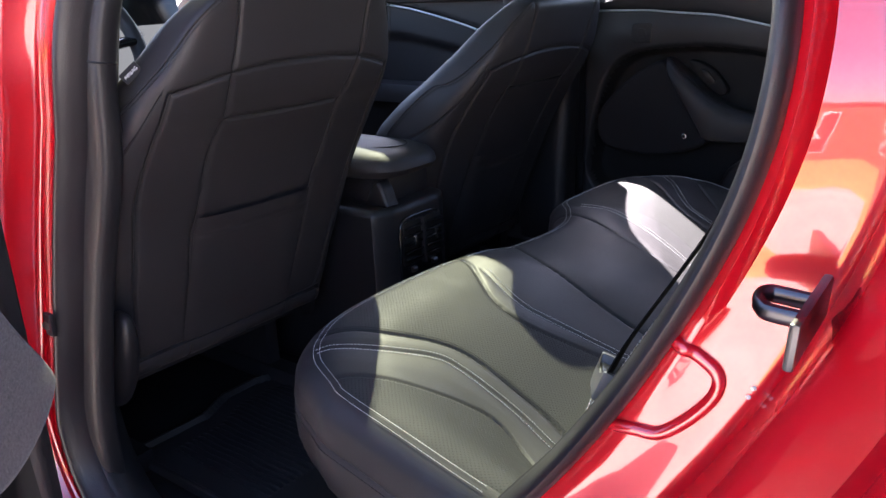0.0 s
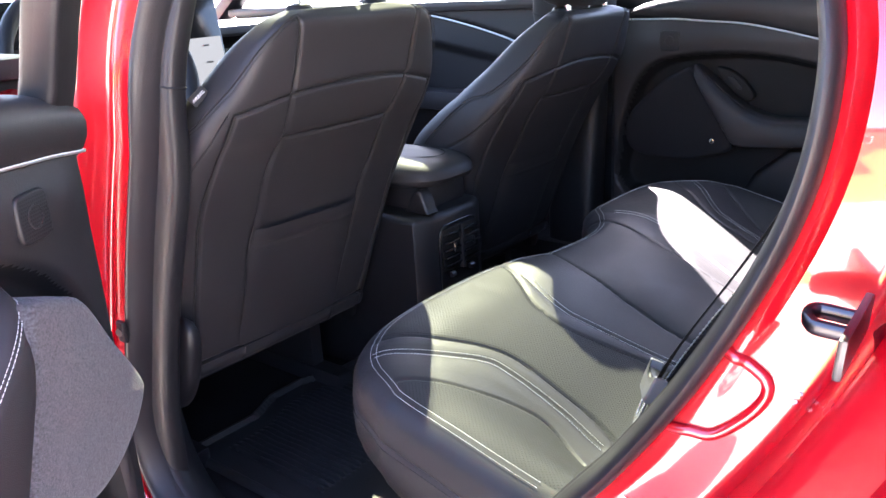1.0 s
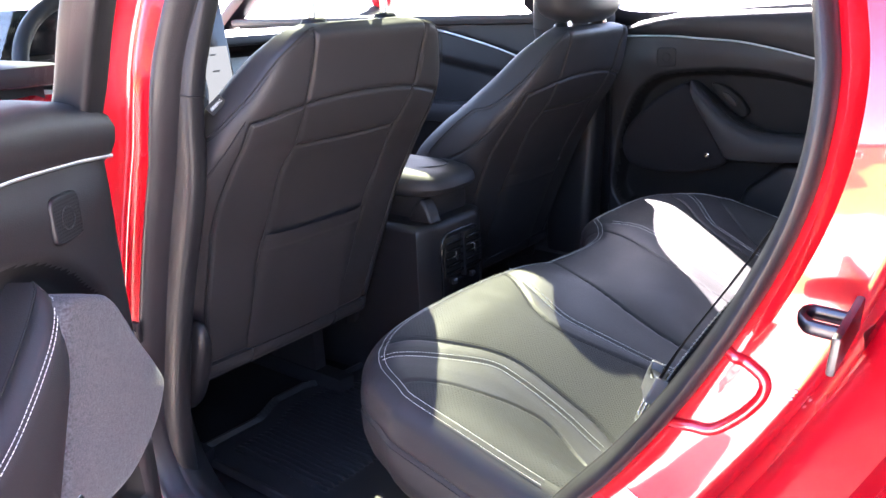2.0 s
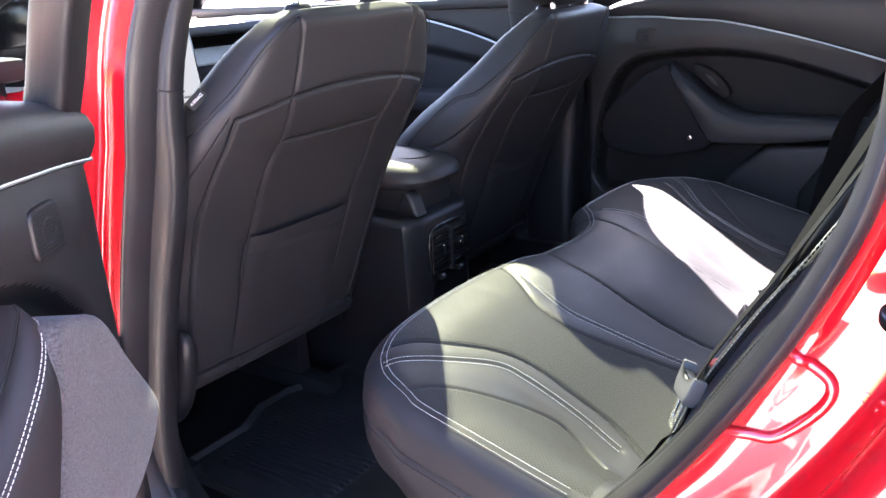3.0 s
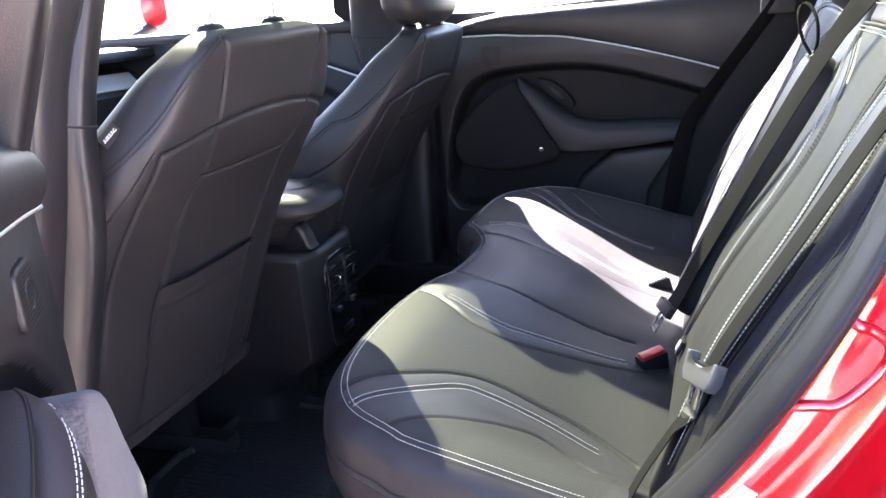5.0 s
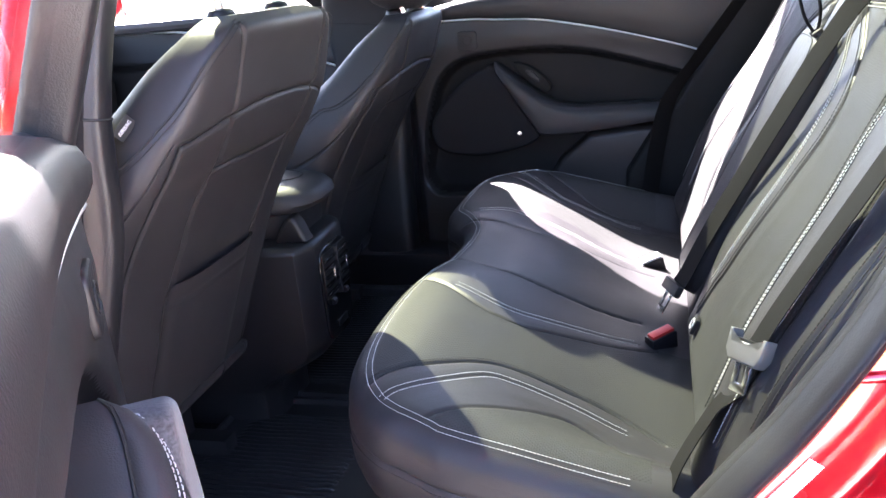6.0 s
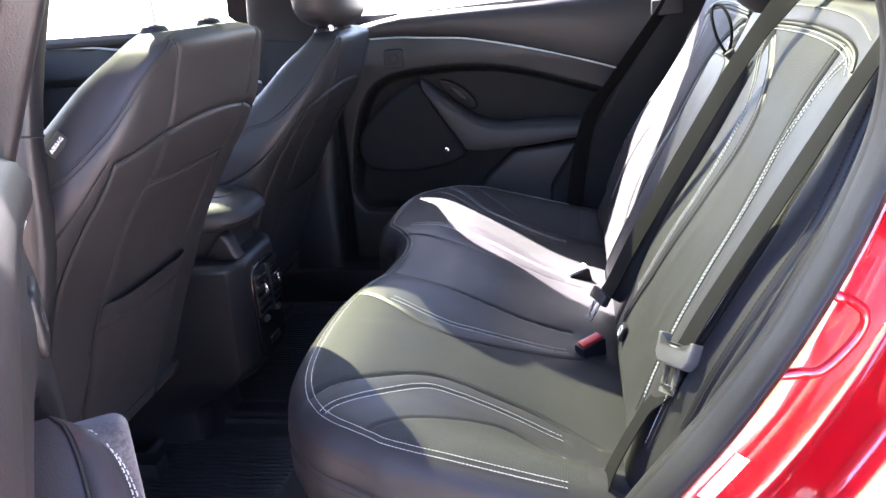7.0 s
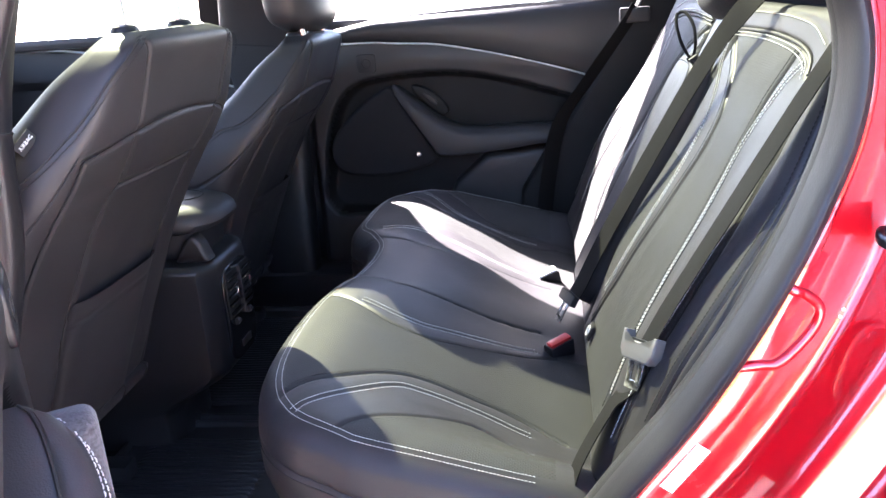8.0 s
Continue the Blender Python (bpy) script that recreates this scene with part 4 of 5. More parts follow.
    for sg in (-1, 1):
        ln = np.stack([np.full(40, cx + sg * 0.123), seat_back_y(np.full(40, 0.123), np.linspace(1.135, 1.05, 40)) + dy - 0.001, np.linspace(1.135, 1.05, 40) + lift], 1)
        tagged(part("dark_stitching", stitches([ln], 0.005, 0.0035, 0.0005, (0, -0.0005, 0)), DTHREAD, seat), kind="stuff")
    zc = np.linspace(0.545, 0.715, 22)
    cover = [(ring(0.021, 0.040, 28, 2.4) * max(0.05, (1 - abs((z - 0.63) / 0.0855) ** 2.6) ** 0.5), z) for z in zc]
    part("recliner_cover", sheet(np.array([np.stack([cx - 0.236 + q[:, 0], 0.322 + q[:, 1] + 0.35 * (0.66 - z), np.full(28, z + lift)], 1) for q, z in cover]), close_v=True, cap=True), PLASTIC, seat, "black plastic recliner cover")
    F = np.array(rows)
    for x in (-0.196, -0.098, 0.098, 0.186):
        k = int(np.argmin(np.abs(fl[:, 0] - x)))
        part("flap_seam", tube(F[:6, k] + np.array((0, -0.0008, 0)), 0.0016, 6, up=(1, 0, 0)), LEATHER, seat)
    return seat


def headrest(cx, z0, lift, label):
    h = thing("headrest", (cx, 0.15, z0 - 0.1), label, "headrest", group="front headrests")
    for s in (-1, 1):
        part("post", tube(np.array([(cx + s * 0.075, 0.15, 1.10 + lift), (cx + s * 0.075, 0.152, 1.17 + lift), (cx + s * 0.075, 0.158, z0 + 0.05)]), 0.006, 12, up=(0, 1, 0)), CHROME, h)
    secs = []
    for t in np.linspace(0, 1, 22):
        z = z0 + 0.20 * t
        k = (1 - abs(2 * t - 1) ** (7 if t < 0.5 else 3.2)) ** 0.4 if 0 < t < 1 else 0.55
        r = ring(0.135 * (0.75 + 0.25 * k) * max(k, 0.1), 0.058 * max(k, 0.1), 40, 2.6)
        secs.append(np.stack([cx + r[:, 0], 0.16 + 0.02 * t + r[:, 1] + 0.6 * r[:, 0] ** 2, np.full(40, z)], 1))
    part("pad", sheet(np.array(secs), close_v=True, cap=True), LEATHER, h, "black leatherette pad")
    return h


def rear_headrest(cx, label):
    h = thing("rear_headrest", bp(cx, 0.52, 0.0), label, "headrest")
    secs = []
    for t in np.linspace(0, 1, 30):
        k = max(0.05, (1 - abs(2 * t - 1) ** 3.4) ** 0.42)
        r = ring(0.105 * (0.8 + 0.2 * k) * k, 0.046 * k, 48, 2.8)
        c = np.array(bp(cx, 0.516 + 0.17 * t, 0.012))
        secs.append(np.stack([c[0] + r[:, 0], c[1] + r[:, 1] * 0.92, c[2] + r[:, 1] * 0.38], 1))
    S = np.array(secs)
    pad = part("pad", sheet(S, close_v=True, cap=True), LEATHER, h, "black leatherette pad")
    lines = []
    for j in (7, 9):
        lines.append(S[2:-2, j] + np.array((-0.0, 0.0006, 0.0003)))
    tagged(part("white_stitching", stitches(lines, 0.0055, 0.004, 0.0008, (0, 0.0006, 0.0004)), THREAD, pad, "white thread"), kind="stuff")
    for sg in (-1, 1):
        part("post", tube(np.array([bp(cx + sg * 0.05, 0.48, -0.03), bp(cx + sg * 0.05, 0.58, -0.01)]), 0.006, 10, up=(0, 1, 0)), CHROME, h)
    return h


def bp(x, s, d):
    return tuple(back_point(np.array(x), np.array(s), np.array(d)))


rear_headrest(0.0, "black leatherette centre headrest on the rear backrest")
front_seat(-0.37, 0.0, 0.0, "black leatherette front seat with a seatback pocket")
front_seat(0.348, 0.02, -0.048, "black leatherette front seat beside the centre console")
headrest(-0.37, 1.275, 0.0, "raised black headrest on two chrome posts")
headrest(0.348, 1.108, -0.048, "lowered black headrest on short chrome posts")

# ---- centre console ----
console = thing("centre_console", (0, 0.6, 0.37), "black plastic centre console with rear air vents", "console")


def console_outline(z):
    """The console's plan at a height: flat rear face, slanted corners, sides that run forwards."""
    tuck = 0.115 * ease(0.535 - z, 0.10)
    top = 0.016 * (1 - np.sqrt(np.clip(1 - (np.clip(z - 0.722, 0, 0.016) / 0.016) ** 2, 0, 1)))
    y0, k = 0.262 + tuck + top, 1 - 0.12 * ease(0.53 - z, 0.1)
    out = [(0.010 - (0.065 - top) * k, y0), (0.010 + (0.065 - top) * k, y0), (0.010 + (0.0685 - top) * k, y0 + 0.0012), (0.010 + (0.103 - top) * k, y0 + 0.0185), (0.010 + (0.108 - top) * k, y0 + 0.0235), (0.010 + (0.112 - top) * k, y0 + 0.10), (0.105, 0.6), (0.10, 1.3), (-0.10, 1.3), (-0.095, 0.6),
           (0.010 - (0.112 - top) * k, y0 + 0.10), (0.010 - (0.108 - top) * k, y0 + 0.0235), (0.010 - (0.103 - top) * k, y0 + 0.0185), (0.010 - (0.0685 - top) * k, y0 + 0.0012)]
    return [(x, y, z) for x, y in out]


levels = list(np.linspace(0.37, 0.54, 14)) + [0.58, 0.62, 0.66, 0.70, 0.722, 0.727, 0.731, 0.735, 0.7372, 0.738]
part("console_body", sheet(np.array([console_outline(z) for z in levels]), close_v=True, cap=True), PLASTIC, console, "grained black plastic body")
VX = 0.012
o = [(VX + 0.063 * math.copysign(abs(math.cos(a)) ** 0.35, math.cos(a)) * (1 - 0.5 * max(0, -math.sin(a)) ** 2 * 0.25), 0.622 + 0.092 * math.copysign(abs(math.sin(a)) ** 0.3, math.sin(a))) for a in np.linspace(0, 2 * math.pi, 48, endpoint=False)]
vp = part("vent_panel", prism(o, 0.007, 0.003, lambda a, b, d: (a, 0.264 - d, b)), GLOSSY, console, "glossy black vent panel")
for s in (-1, 1):
    cxv = VX + s * 0.031
    rec = part("air_vent", box((cxv - 0.027, 0.2535, 0.618), (cxv + 0.027, 0.2575, 0.704), 0.002), VENTBLACK, vp, "dark slatted air vent")
    for k in range(5):
        z = 0.629 + k * 0.016
        part("slat", box((cxv - 0.0255, 0.2475, z - 0.0022), (cxv + 0.0255, 0.2538, z + 0.0022), 0.0009), GLOSSY, rec)
    part("vent_tab", box((cxv - 0.003, 0.2420, 0.655), (cxv + 0.003, 0.2478, 0.675), 0.001), CHROME, rec, "chrome tab")
    part("vent_wheel", tube(np.array([(cxv - 0.006, 0.2545, 0.606), (cxv + 0.006, 0.2545, 0.606)]), 0.006, 14, up=(0, 0, 1)), DARKSTEEL, vp)
part("divider", box((VX - 0.0035, 0.2465, 0.612), (VX + 0.0035, 0.258, 0.706), 0.001), PLASTIC, vp)
part("power_socket", box((VX - 0.020, 0.2540, 0.548), (VX + 0.024, 0.2580, 0.562), 0.001), DARKSTEEL, vp)
# armrest lid
secs = []
for a in np.linspace(0, 2 * math.pi, 72, endpoint=False):
    c, q = math.cos(a), math.sin(a)
    ex, ey = math.copysign(abs(c) ** 0.62, c), math.copysign(abs(q) ** 0.5, q)
    row = []
    for k, z in ((0.0, 0.786), (0.55, 0.786), (0.86, 0.789), (0.96, 0.796), (1.0, 0.806), (0.985, 0.818), (0.93, 0.828), (0.80, 0.836), (0.5, 0.841), (0.0, 0.843)):
        row.append((0.015 + 0.101 * ex * k, 0.438 + 0.185 * ey * k, z))
    secs.append(row)
lid = part("armrest_lid", sheet(np.array(secs), close_u=True), LEATHER, console, "padded black armrest lid")
part("seam", tube(np.array([(0.026 + 0.060 * math.cos(a), 0.42 + 0.115 * math.sin(a), 0.8395) for a in np.linspace(math.pi, 2 * math.pi, 40)]), 0.0011, 6), DTHREAD, lid)
part("lid_base", box((-0.045, 0.30, 0.735), (0.095, 0.60, 0.79), 0.012), PLASTIC, console)
hb = [(0.262, 0.738), (0.262, 0.75), (0.272, 0.775), (0.285, 0.786), (0.30, 0.775), (0.315, 0.75), (0.318, 0.738)]
part("hinge_cover", prism(curve(hb, 60, closed=True), 0.03, 0.008, lambda a, b, d: (-0.036 - d, a + 0.012, b)), PLASTIC, console, "arched hinge cover")


# ---- doors ----
def rear_door(place, label, framed, group="rear doors"):
    """One rear door in its own terms: a back from the hinge, z up, d out of the inner face into the cabin."""
    def L(a, z, d):
        return place(a, z, d)
    door = thing("rear_door", place(0.35, 0.45, 0.0), label, "car door", group=group)
    if framed:
        CH = [(0.068, 1.030), (0.16, 1.039), (0.30, 1.044), (0.44, 1.025), (0.57, 0.991), (0.70, 0.955), (0.80, 0.925)]
        START, DEEP, TW, FACE = 0.068, 0.022, (0.188, 0.992), 0.031
    else:
        CH = [(0.012, 1.052), (0.05, 1.054), (0.121, 1.054), (0.198, 1.053), (0.258, 1.048), (0.344, 1.042), (0.40, 1.033), (0.47, 1.018), (0.539, 1.001), (0.608, 0.982), (0.677, 0.962), (0.744, 0.940)]
        START, DEEP, TW, FACE = 0.012, 0.050, (0.178, 1.002), 0.009
    A, Z = np.meshgrid(np.linspace(START, 0.86, 190), np.linspace(0, 1, 150), indexing="ij")
    Z = 0.45 + Z * (interp(CH + [(0.9, 0.89)], A[:, 0])[:, None] - 0.45)
    RECESS = curve([(0.105, 0.62), (0.10, 0.80), (0.125, 0.885), (0.17, 0.935), (0.24, 0.968), (0.33, 0.98), (0.44, 0.976), (0.56, 0.957), (0.70, 0.925), (0.80, 0.88), (0.80, 0.62)], 90)
    if not framed:
        RECESS = curve([(0.032, 0.665), (0.041, 0.722), (0.050, 0.797), (0.084, 0.899), (0.142, 0.954), (0.239, 0.972), (0.383, 0.975), (0.51, 0.954), (0.676, 0.904), (0.80, 0.86), (0.82, 0.72), (0.80, 0.60), (0.40, 0.595), (0.095, 0.603), (0.050, 0.622)], 120, closed=True)
    D = -DEEP * ease(inside(A, Z, RECESS) + 0.004, 0.026)
    D += 0.006 * np.exp(-((Z - np.interp(A, [0.07, 0.3, 0.5, 0.8], [0.99, 1.01, 1.0, 0.95])) / 0.03) ** 2) * ease(A - 0.07, 0.06)
    D -= 0.02 * ease(START + 0.017 - A, 0.02) + (0.014 if framed else 0.004)
    P = np.array([[L(a, z, d) for a, z, d in zip(ra, rz, rd)] for ra, rz, rd in zip(A, Z, D)])
    panel = part("trim_panel", sheet(P), SOFT, door, "dark soft-touch inner trim")
    panel.data.materials.append(INSERT)
    ca, cz = (A[:-1, :-1] + A[1:, 1:]) / 2, (Z[:-1, :-1] + Z[1:, 1:]) / 2
    panel.data.polygons.foreach_set("material_index", (inside(ca, cz, RECESS) > 0.006).astype(int).ravel())
    # shoulder roll above the bright line
    aa = np.linspace(START - 0.006, 0.86, 90)
    zc = interp(CH + [(0.9, 0.89)], aa)
    rows = []
    zt = np.interp(aa, [0.062, 0.10, 0.2, 0.5, 0.86], [1.078, 1.092, 1.108, 1.118, 1.135])
    for k, dd in ((-0.45, -0.03), (-0.28, -0.012), (-0.15, -0.003), (0.02, 0.004), (0.25, 0.010), (0.55, 0.012), (0.8, 0.006), (0.93, -0.006), (1.0, -0.022), (1.0, -0.05)):
        ends = np.where(aa < START + 0.007, -0.012, 0)
        rows.append(np.array([L(a, c + 0.004 + (t - c - 0.004) * k, dd + e - 0.010) for a, c, t, e in zip(aa, zc, zt, ends)]))
    R = np.array(rows)
    part("shoulder", sheet(R), SOFT, door, "rounded soft-touch shoulder")
    part("shoulder_end", sheet(np.stack([R[:, 0], np.array([L(START - 0.002, float(p[2]), -0.06) for p in R[:, 0]])])), SOFT, door)
    ch = np.array([L(a, z, -0.0105 if framed else 0.0) for a, z in curve([(START + 0.006, CH[0][1] + 0.0008)] + CH[1:], 60)])
    part("bright_strip", tube(ch, 0.0024, 8), SATIN, door, "slim chrome strip")
    zb = interp(CH + [(0.9, 0.89)], aa)
    part("backing", sheet(np.array([[L(a, z + dz, -0.052) for a, z in zip(aa, zb)] for dz in (-0.06, 0.05)])), PLASTIC, door)
    # tweeter: a small grille with its round cone behind the holes
    ta, tz = TW
    o = [(ta + 0.026 * math.copysign(abs(math.cos(t)) ** 0.4, math.cos(t)), tz + 0.024 * math.copysign(abs(math.sin(t)) ** 0.4, math.sin(t))) for t in np.linspace(0, 2 * math.pi, 40, endpoint=False)]
    tw = part("tweeter_grille", prism(o, 0.005, 0.003, lambda a, b, d: L(a, b, d - 0.010 + (0 if framed else 0.008))), PLASTIC, door, "small perforated speaker grille")
    lift = 0 if framed else 0.008
    dots = []
    for i in range(13):
        for j in range(12):
            a, b = ta - 0.0205 + i * 0.0034 + (j % 2) * 0.0017, tz - 0.019 + j * 0.0034
            q = [(a + 0.0011 * math.cos(t), b + 0.0011 * math.sin(t)) for t in np.linspace(0, 2 * math.pi, 6, endpoint=False)]
            dots.append(([L(x, y, lift - 0.0046) for x, y in q], [tuple(range(6))]))
    tagged(part("grille_holes", join(*dots), DTHREAD, tw), kind="stuff")
    part("grille_ring", tube(np.array([L(ta + 0.011 * math.cos(t), tz + 0.011 * math.sin(t), lift - 0.0048) for t in np.linspace(0, 2 * math.pi, 28)]), 0.0010, 6), PLASTIC, tw)
    # speaker panel; the far door's has its shade put into the fabric colour
    if framed:
        o = curve([(0.272, 0.935), (0.217, 0.923), (0.190, 0.905), (0.157, 0.852), (0.119, 0.795), (0.117, 0.772), (0.152, 0.742), (0.215, 0.722), (0.29, 0.730), (0.338, 0.755), (0.325, 0.80), (0.298, 0.87)], 90, closed=True)
    else:
        o = curve([(0.236, 0.936), (0.200, 0.926), (0.159, 0.902), (0.092, 0.840), (0.066, 0.793), (0.074, 0.743), (0.110, 0.719), (0.20, 0.712), (0.292, 0.726), (0.346, 0.754), (0.322, 0.80), (0.280, 0.872)], 110, closed=True)
    sp = part("speaker_panel", prism(o, FACE + 0.05, 0.010, lambda a, b, d: L(a, b, d - 0.05)), FABRIC if framed else SHADEFABRIC, door, "grey woven fabric speaker panel" if framed else "grey woven speaker panel darkened for shade")
    bz = (0.318, 0.762) if framed else (0.297, 0.766)
    part("badge", prism(np.array([(bz[0] + 0.0065 * math.cos(t), bz[1] + 0.0065 * math.sin(t)) for t in np.linspace(0, 2 * math.pi, 16, endpoint=False)]), 0.003, 0.001, lambda a, b, d: L(a, b, FACE - 0.001 + d)), CHROME, sp, "tiny chrome button")
    # armrest: a padded band between two lines
    top = curve([(0.256, 0.950), (0.275, 0.940), (0.30, 0.922), (0.345, 0.888), (0.39, 0.862), (0.44, 0.848), (0.55, 0.842), (0.74, 0.840)], 60)
    bot = curve([(0.262, 0.925), (0.30, 0.850), (0.335, 0.780), (0.352, 0.757), (0.42, 0.757), (0.58, 0.762), (0.74, 0.768)], 60)
    if not framed:
        top = curve([(0.240, 0.946), (0.262, 0.932), (0.31, 0.893), (0.345, 0.866), (0.378, 0.846), (0.435, 0.829), (0.534, 0.829), (0.66, 0.828), (0.76, 0.828)], 60)
        bot = curve([(0.244, 0.928), (0.295, 0.850), (0.335, 0.787), (0.354, 0.763), (0.43, 0.763), (0.53, 0.772), (0.616, 0.784), (0.76, 0.80)], 60)
        # window switch set in the slope above the armrest
        sw = curve([(0.285, 0.938), (0.32, 0.930), (0.355, 0.905), (0.378, 0.872), (0.362, 0.858), (0.33, 0.878), (0.295, 0.912)], 40, closed=True)
        switch = part("switch_panel", prism(sw, 0.018, 0.005, lambda a, b, d: L(a, b, d - 0.05)), INSERT, door, "black switch panel")
        part("window_switch", prism(curve([(0.315, 0.918), (0.332, 0.913), (0.350, 0.892), (0.343, 0.886), (0.322, 0.904)], 24, closed=True), 0.006, 0.002, lambda a, b, d: L(a, b, d - 0.034)), PLASTIC, switch)
    tip = np.sqrt(1 - (1 - np.clip(np.linspace(0, 1, 60) / 0.14, 0, 1)) ** 2)

    def roll(dz, dd):
        return np.array([L(a, b + dz, dd if dd < -0.02 else -0.015 + (dd + 0.015) * (0.25 + 0.75 * w)) for (a, b), w in zip(top, tip)])
    rows = [roll(dz, dd) for dz, dd in ((-0.010, -0.07), (-0.003, -0.05), (0.0, -0.03), (0.0, -0.012), (0.0, 0.0), (-0.001, 0.003), (0.001, 0.006), (0.0, 0.012), (-0.003, 0.019), (-0.008, 0.025), (-0.015, 0.0295), (-0.022, 0.031))]
    low = top + np.array((0, -0.022))
    for k, dd in ((0.3, 0.0325), (0.65, 0.0325), (0.92, 0.030), (0.985, 0.025), (1.0, 0.016), (1.0, -0.05)):
        rows.append(np.array([L(a, b, -0.015 + (dd + 0.015) * (0.25 + 0.75 * w)) for (a, b), w in zip(low + (bot - low) * k, tip)]))
    arm = part("armrest", sheet(np.array(rows)), LEATHER, door, "padded leatherette armrest")
    part("pad_seam", tube(roll(0.0005, 0.0032), 0.0011, 6), DTHREAD, arm)
    st = [roll(dz, dd) for dz, dd in ((-0.0088, 0.0258), (-0.0120, 0.0282))]
    tagged(part("white_stitching" if framed else "dark_stitching", stitches(st, 0.0050, 0.0035, 0.00045, tuple((np.array(L(0, 0.7, 0.7)) - np.array(L(0, 0, 0))) * 0.0008)), THREAD if framed else DTHREAD, arm), kind="stuff")
    # map pocket
    o = curve([(0.40, 0.735), (0.60, 0.748), (0.74, 0.752), (0.78, 0.70), (0.76, 0.56), (0.50, 0.53), (0.34, 0.56), (0.33, 0.64)], 50, closed=True)
    if not framed:
        o = np.array([(0.389, 0.688), (0.43, 0.722), (0.466, 0.751), (0.475, 0.755), (0.60, 0.768), (0.76, 0.775), (0.78, 0.66), (0.66, 0.55), (0.50, 0.55), (0.38, 0.56), (0.355, 0.62)])
    part("map_pocket", prism(o, 0.05, 0.02, lambda a, b, d: L(a, b, d - (0.035 if framed else 0.07))), SOFT, door, "moulded door pocket")
    # shell, window frame and pane
    out = []
    for dd in (-0.080, -0.165):
        q = curve([(0.08, 0.44), (0.072, 0.62), (0.07, 0.95), (0.075, 1.05), (0.12, 1.075), (0.5, 1.095), (0.84, 1.11), (0.88, 1.0), (0.84, 0.85), (0.72, 0.60), (0.62, 0.46), (0.3, 0.43)], 90, closed=True)
        out.append(np.array([L(a, z, dd - (0.03 * (1 - ((z - 0.75) / 0.4) ** 2) if dd < -0.1 else 0)) for a, z in q]))
    part("outer_shell", sheet(np.array(out), close_v=True, cap=True), RED, door, "red painted door shell")
    def lean(z):
        return -0.014 + (z - 1.08) * 0.40
    if framed:
        post = curve([L(a, z, lean(z) - 0.012) for a, z in ((0.100, 1.06), (0.105, 1.11), (0.123, 1.19), (0.136, 1.34), (0.136, 1.44))], 16)
        tdir = np.array(L(1, 0, 0)) - np.array(L(0, 0, 0))
        part("window_post", sweep(post, ring(0.020, 0.0235, 24, 5.0), up=tuple(tdir)), PLASTIC, door, "black window post")
        rail = curve([L(a, z, lean(z) - 0.012) for a, z in ((0.13, 1.44), (0.25, 1.45), (0.5, 1.43), (0.75, 1.33), (0.88, 1.16), (0.89, 1.10))], 40)
        part("window_rail", sweep(rail, ring(0.018, 0.022, 12, 3.0), up=(0, 0, 1)), PLASTIC, door)
    gl = []
    for k in np.linspace(0, 1, 8):
        z = 1.09 + 0.35 * k
        a1 = np.interp(z, [1.08, 1.16, 1.33, 1.44], [0.88, 0.87, 0.74, 0.35])
        gl.append([L(a, z, lean(z) - 0.016) for a in np.linspace(0.12, a1, 6)])
    part("window_pane", sheet(np.array(gl)), PRIVACY, door, "clear side glass")
    return door


NEAR_H, NEAR_U, NEAR_N = np.array((-0.745, 0.125, 0.0)), np.array((-0.83, -0.56, 0.0)), np.array((0.56, -0.83, 0.0))
rear_door(lambda a, z, d: tuple(NEAR_H + NEAR_U * a + NEAR_N * d + np.array((0, 0, z))), "open red rear door with dark trim and grey fabric panel", True)
rear_door(lambda a, z, d: (0.70 - d, 0.30 - a, z), "closed rear door with dark trim and chrome strip", False)


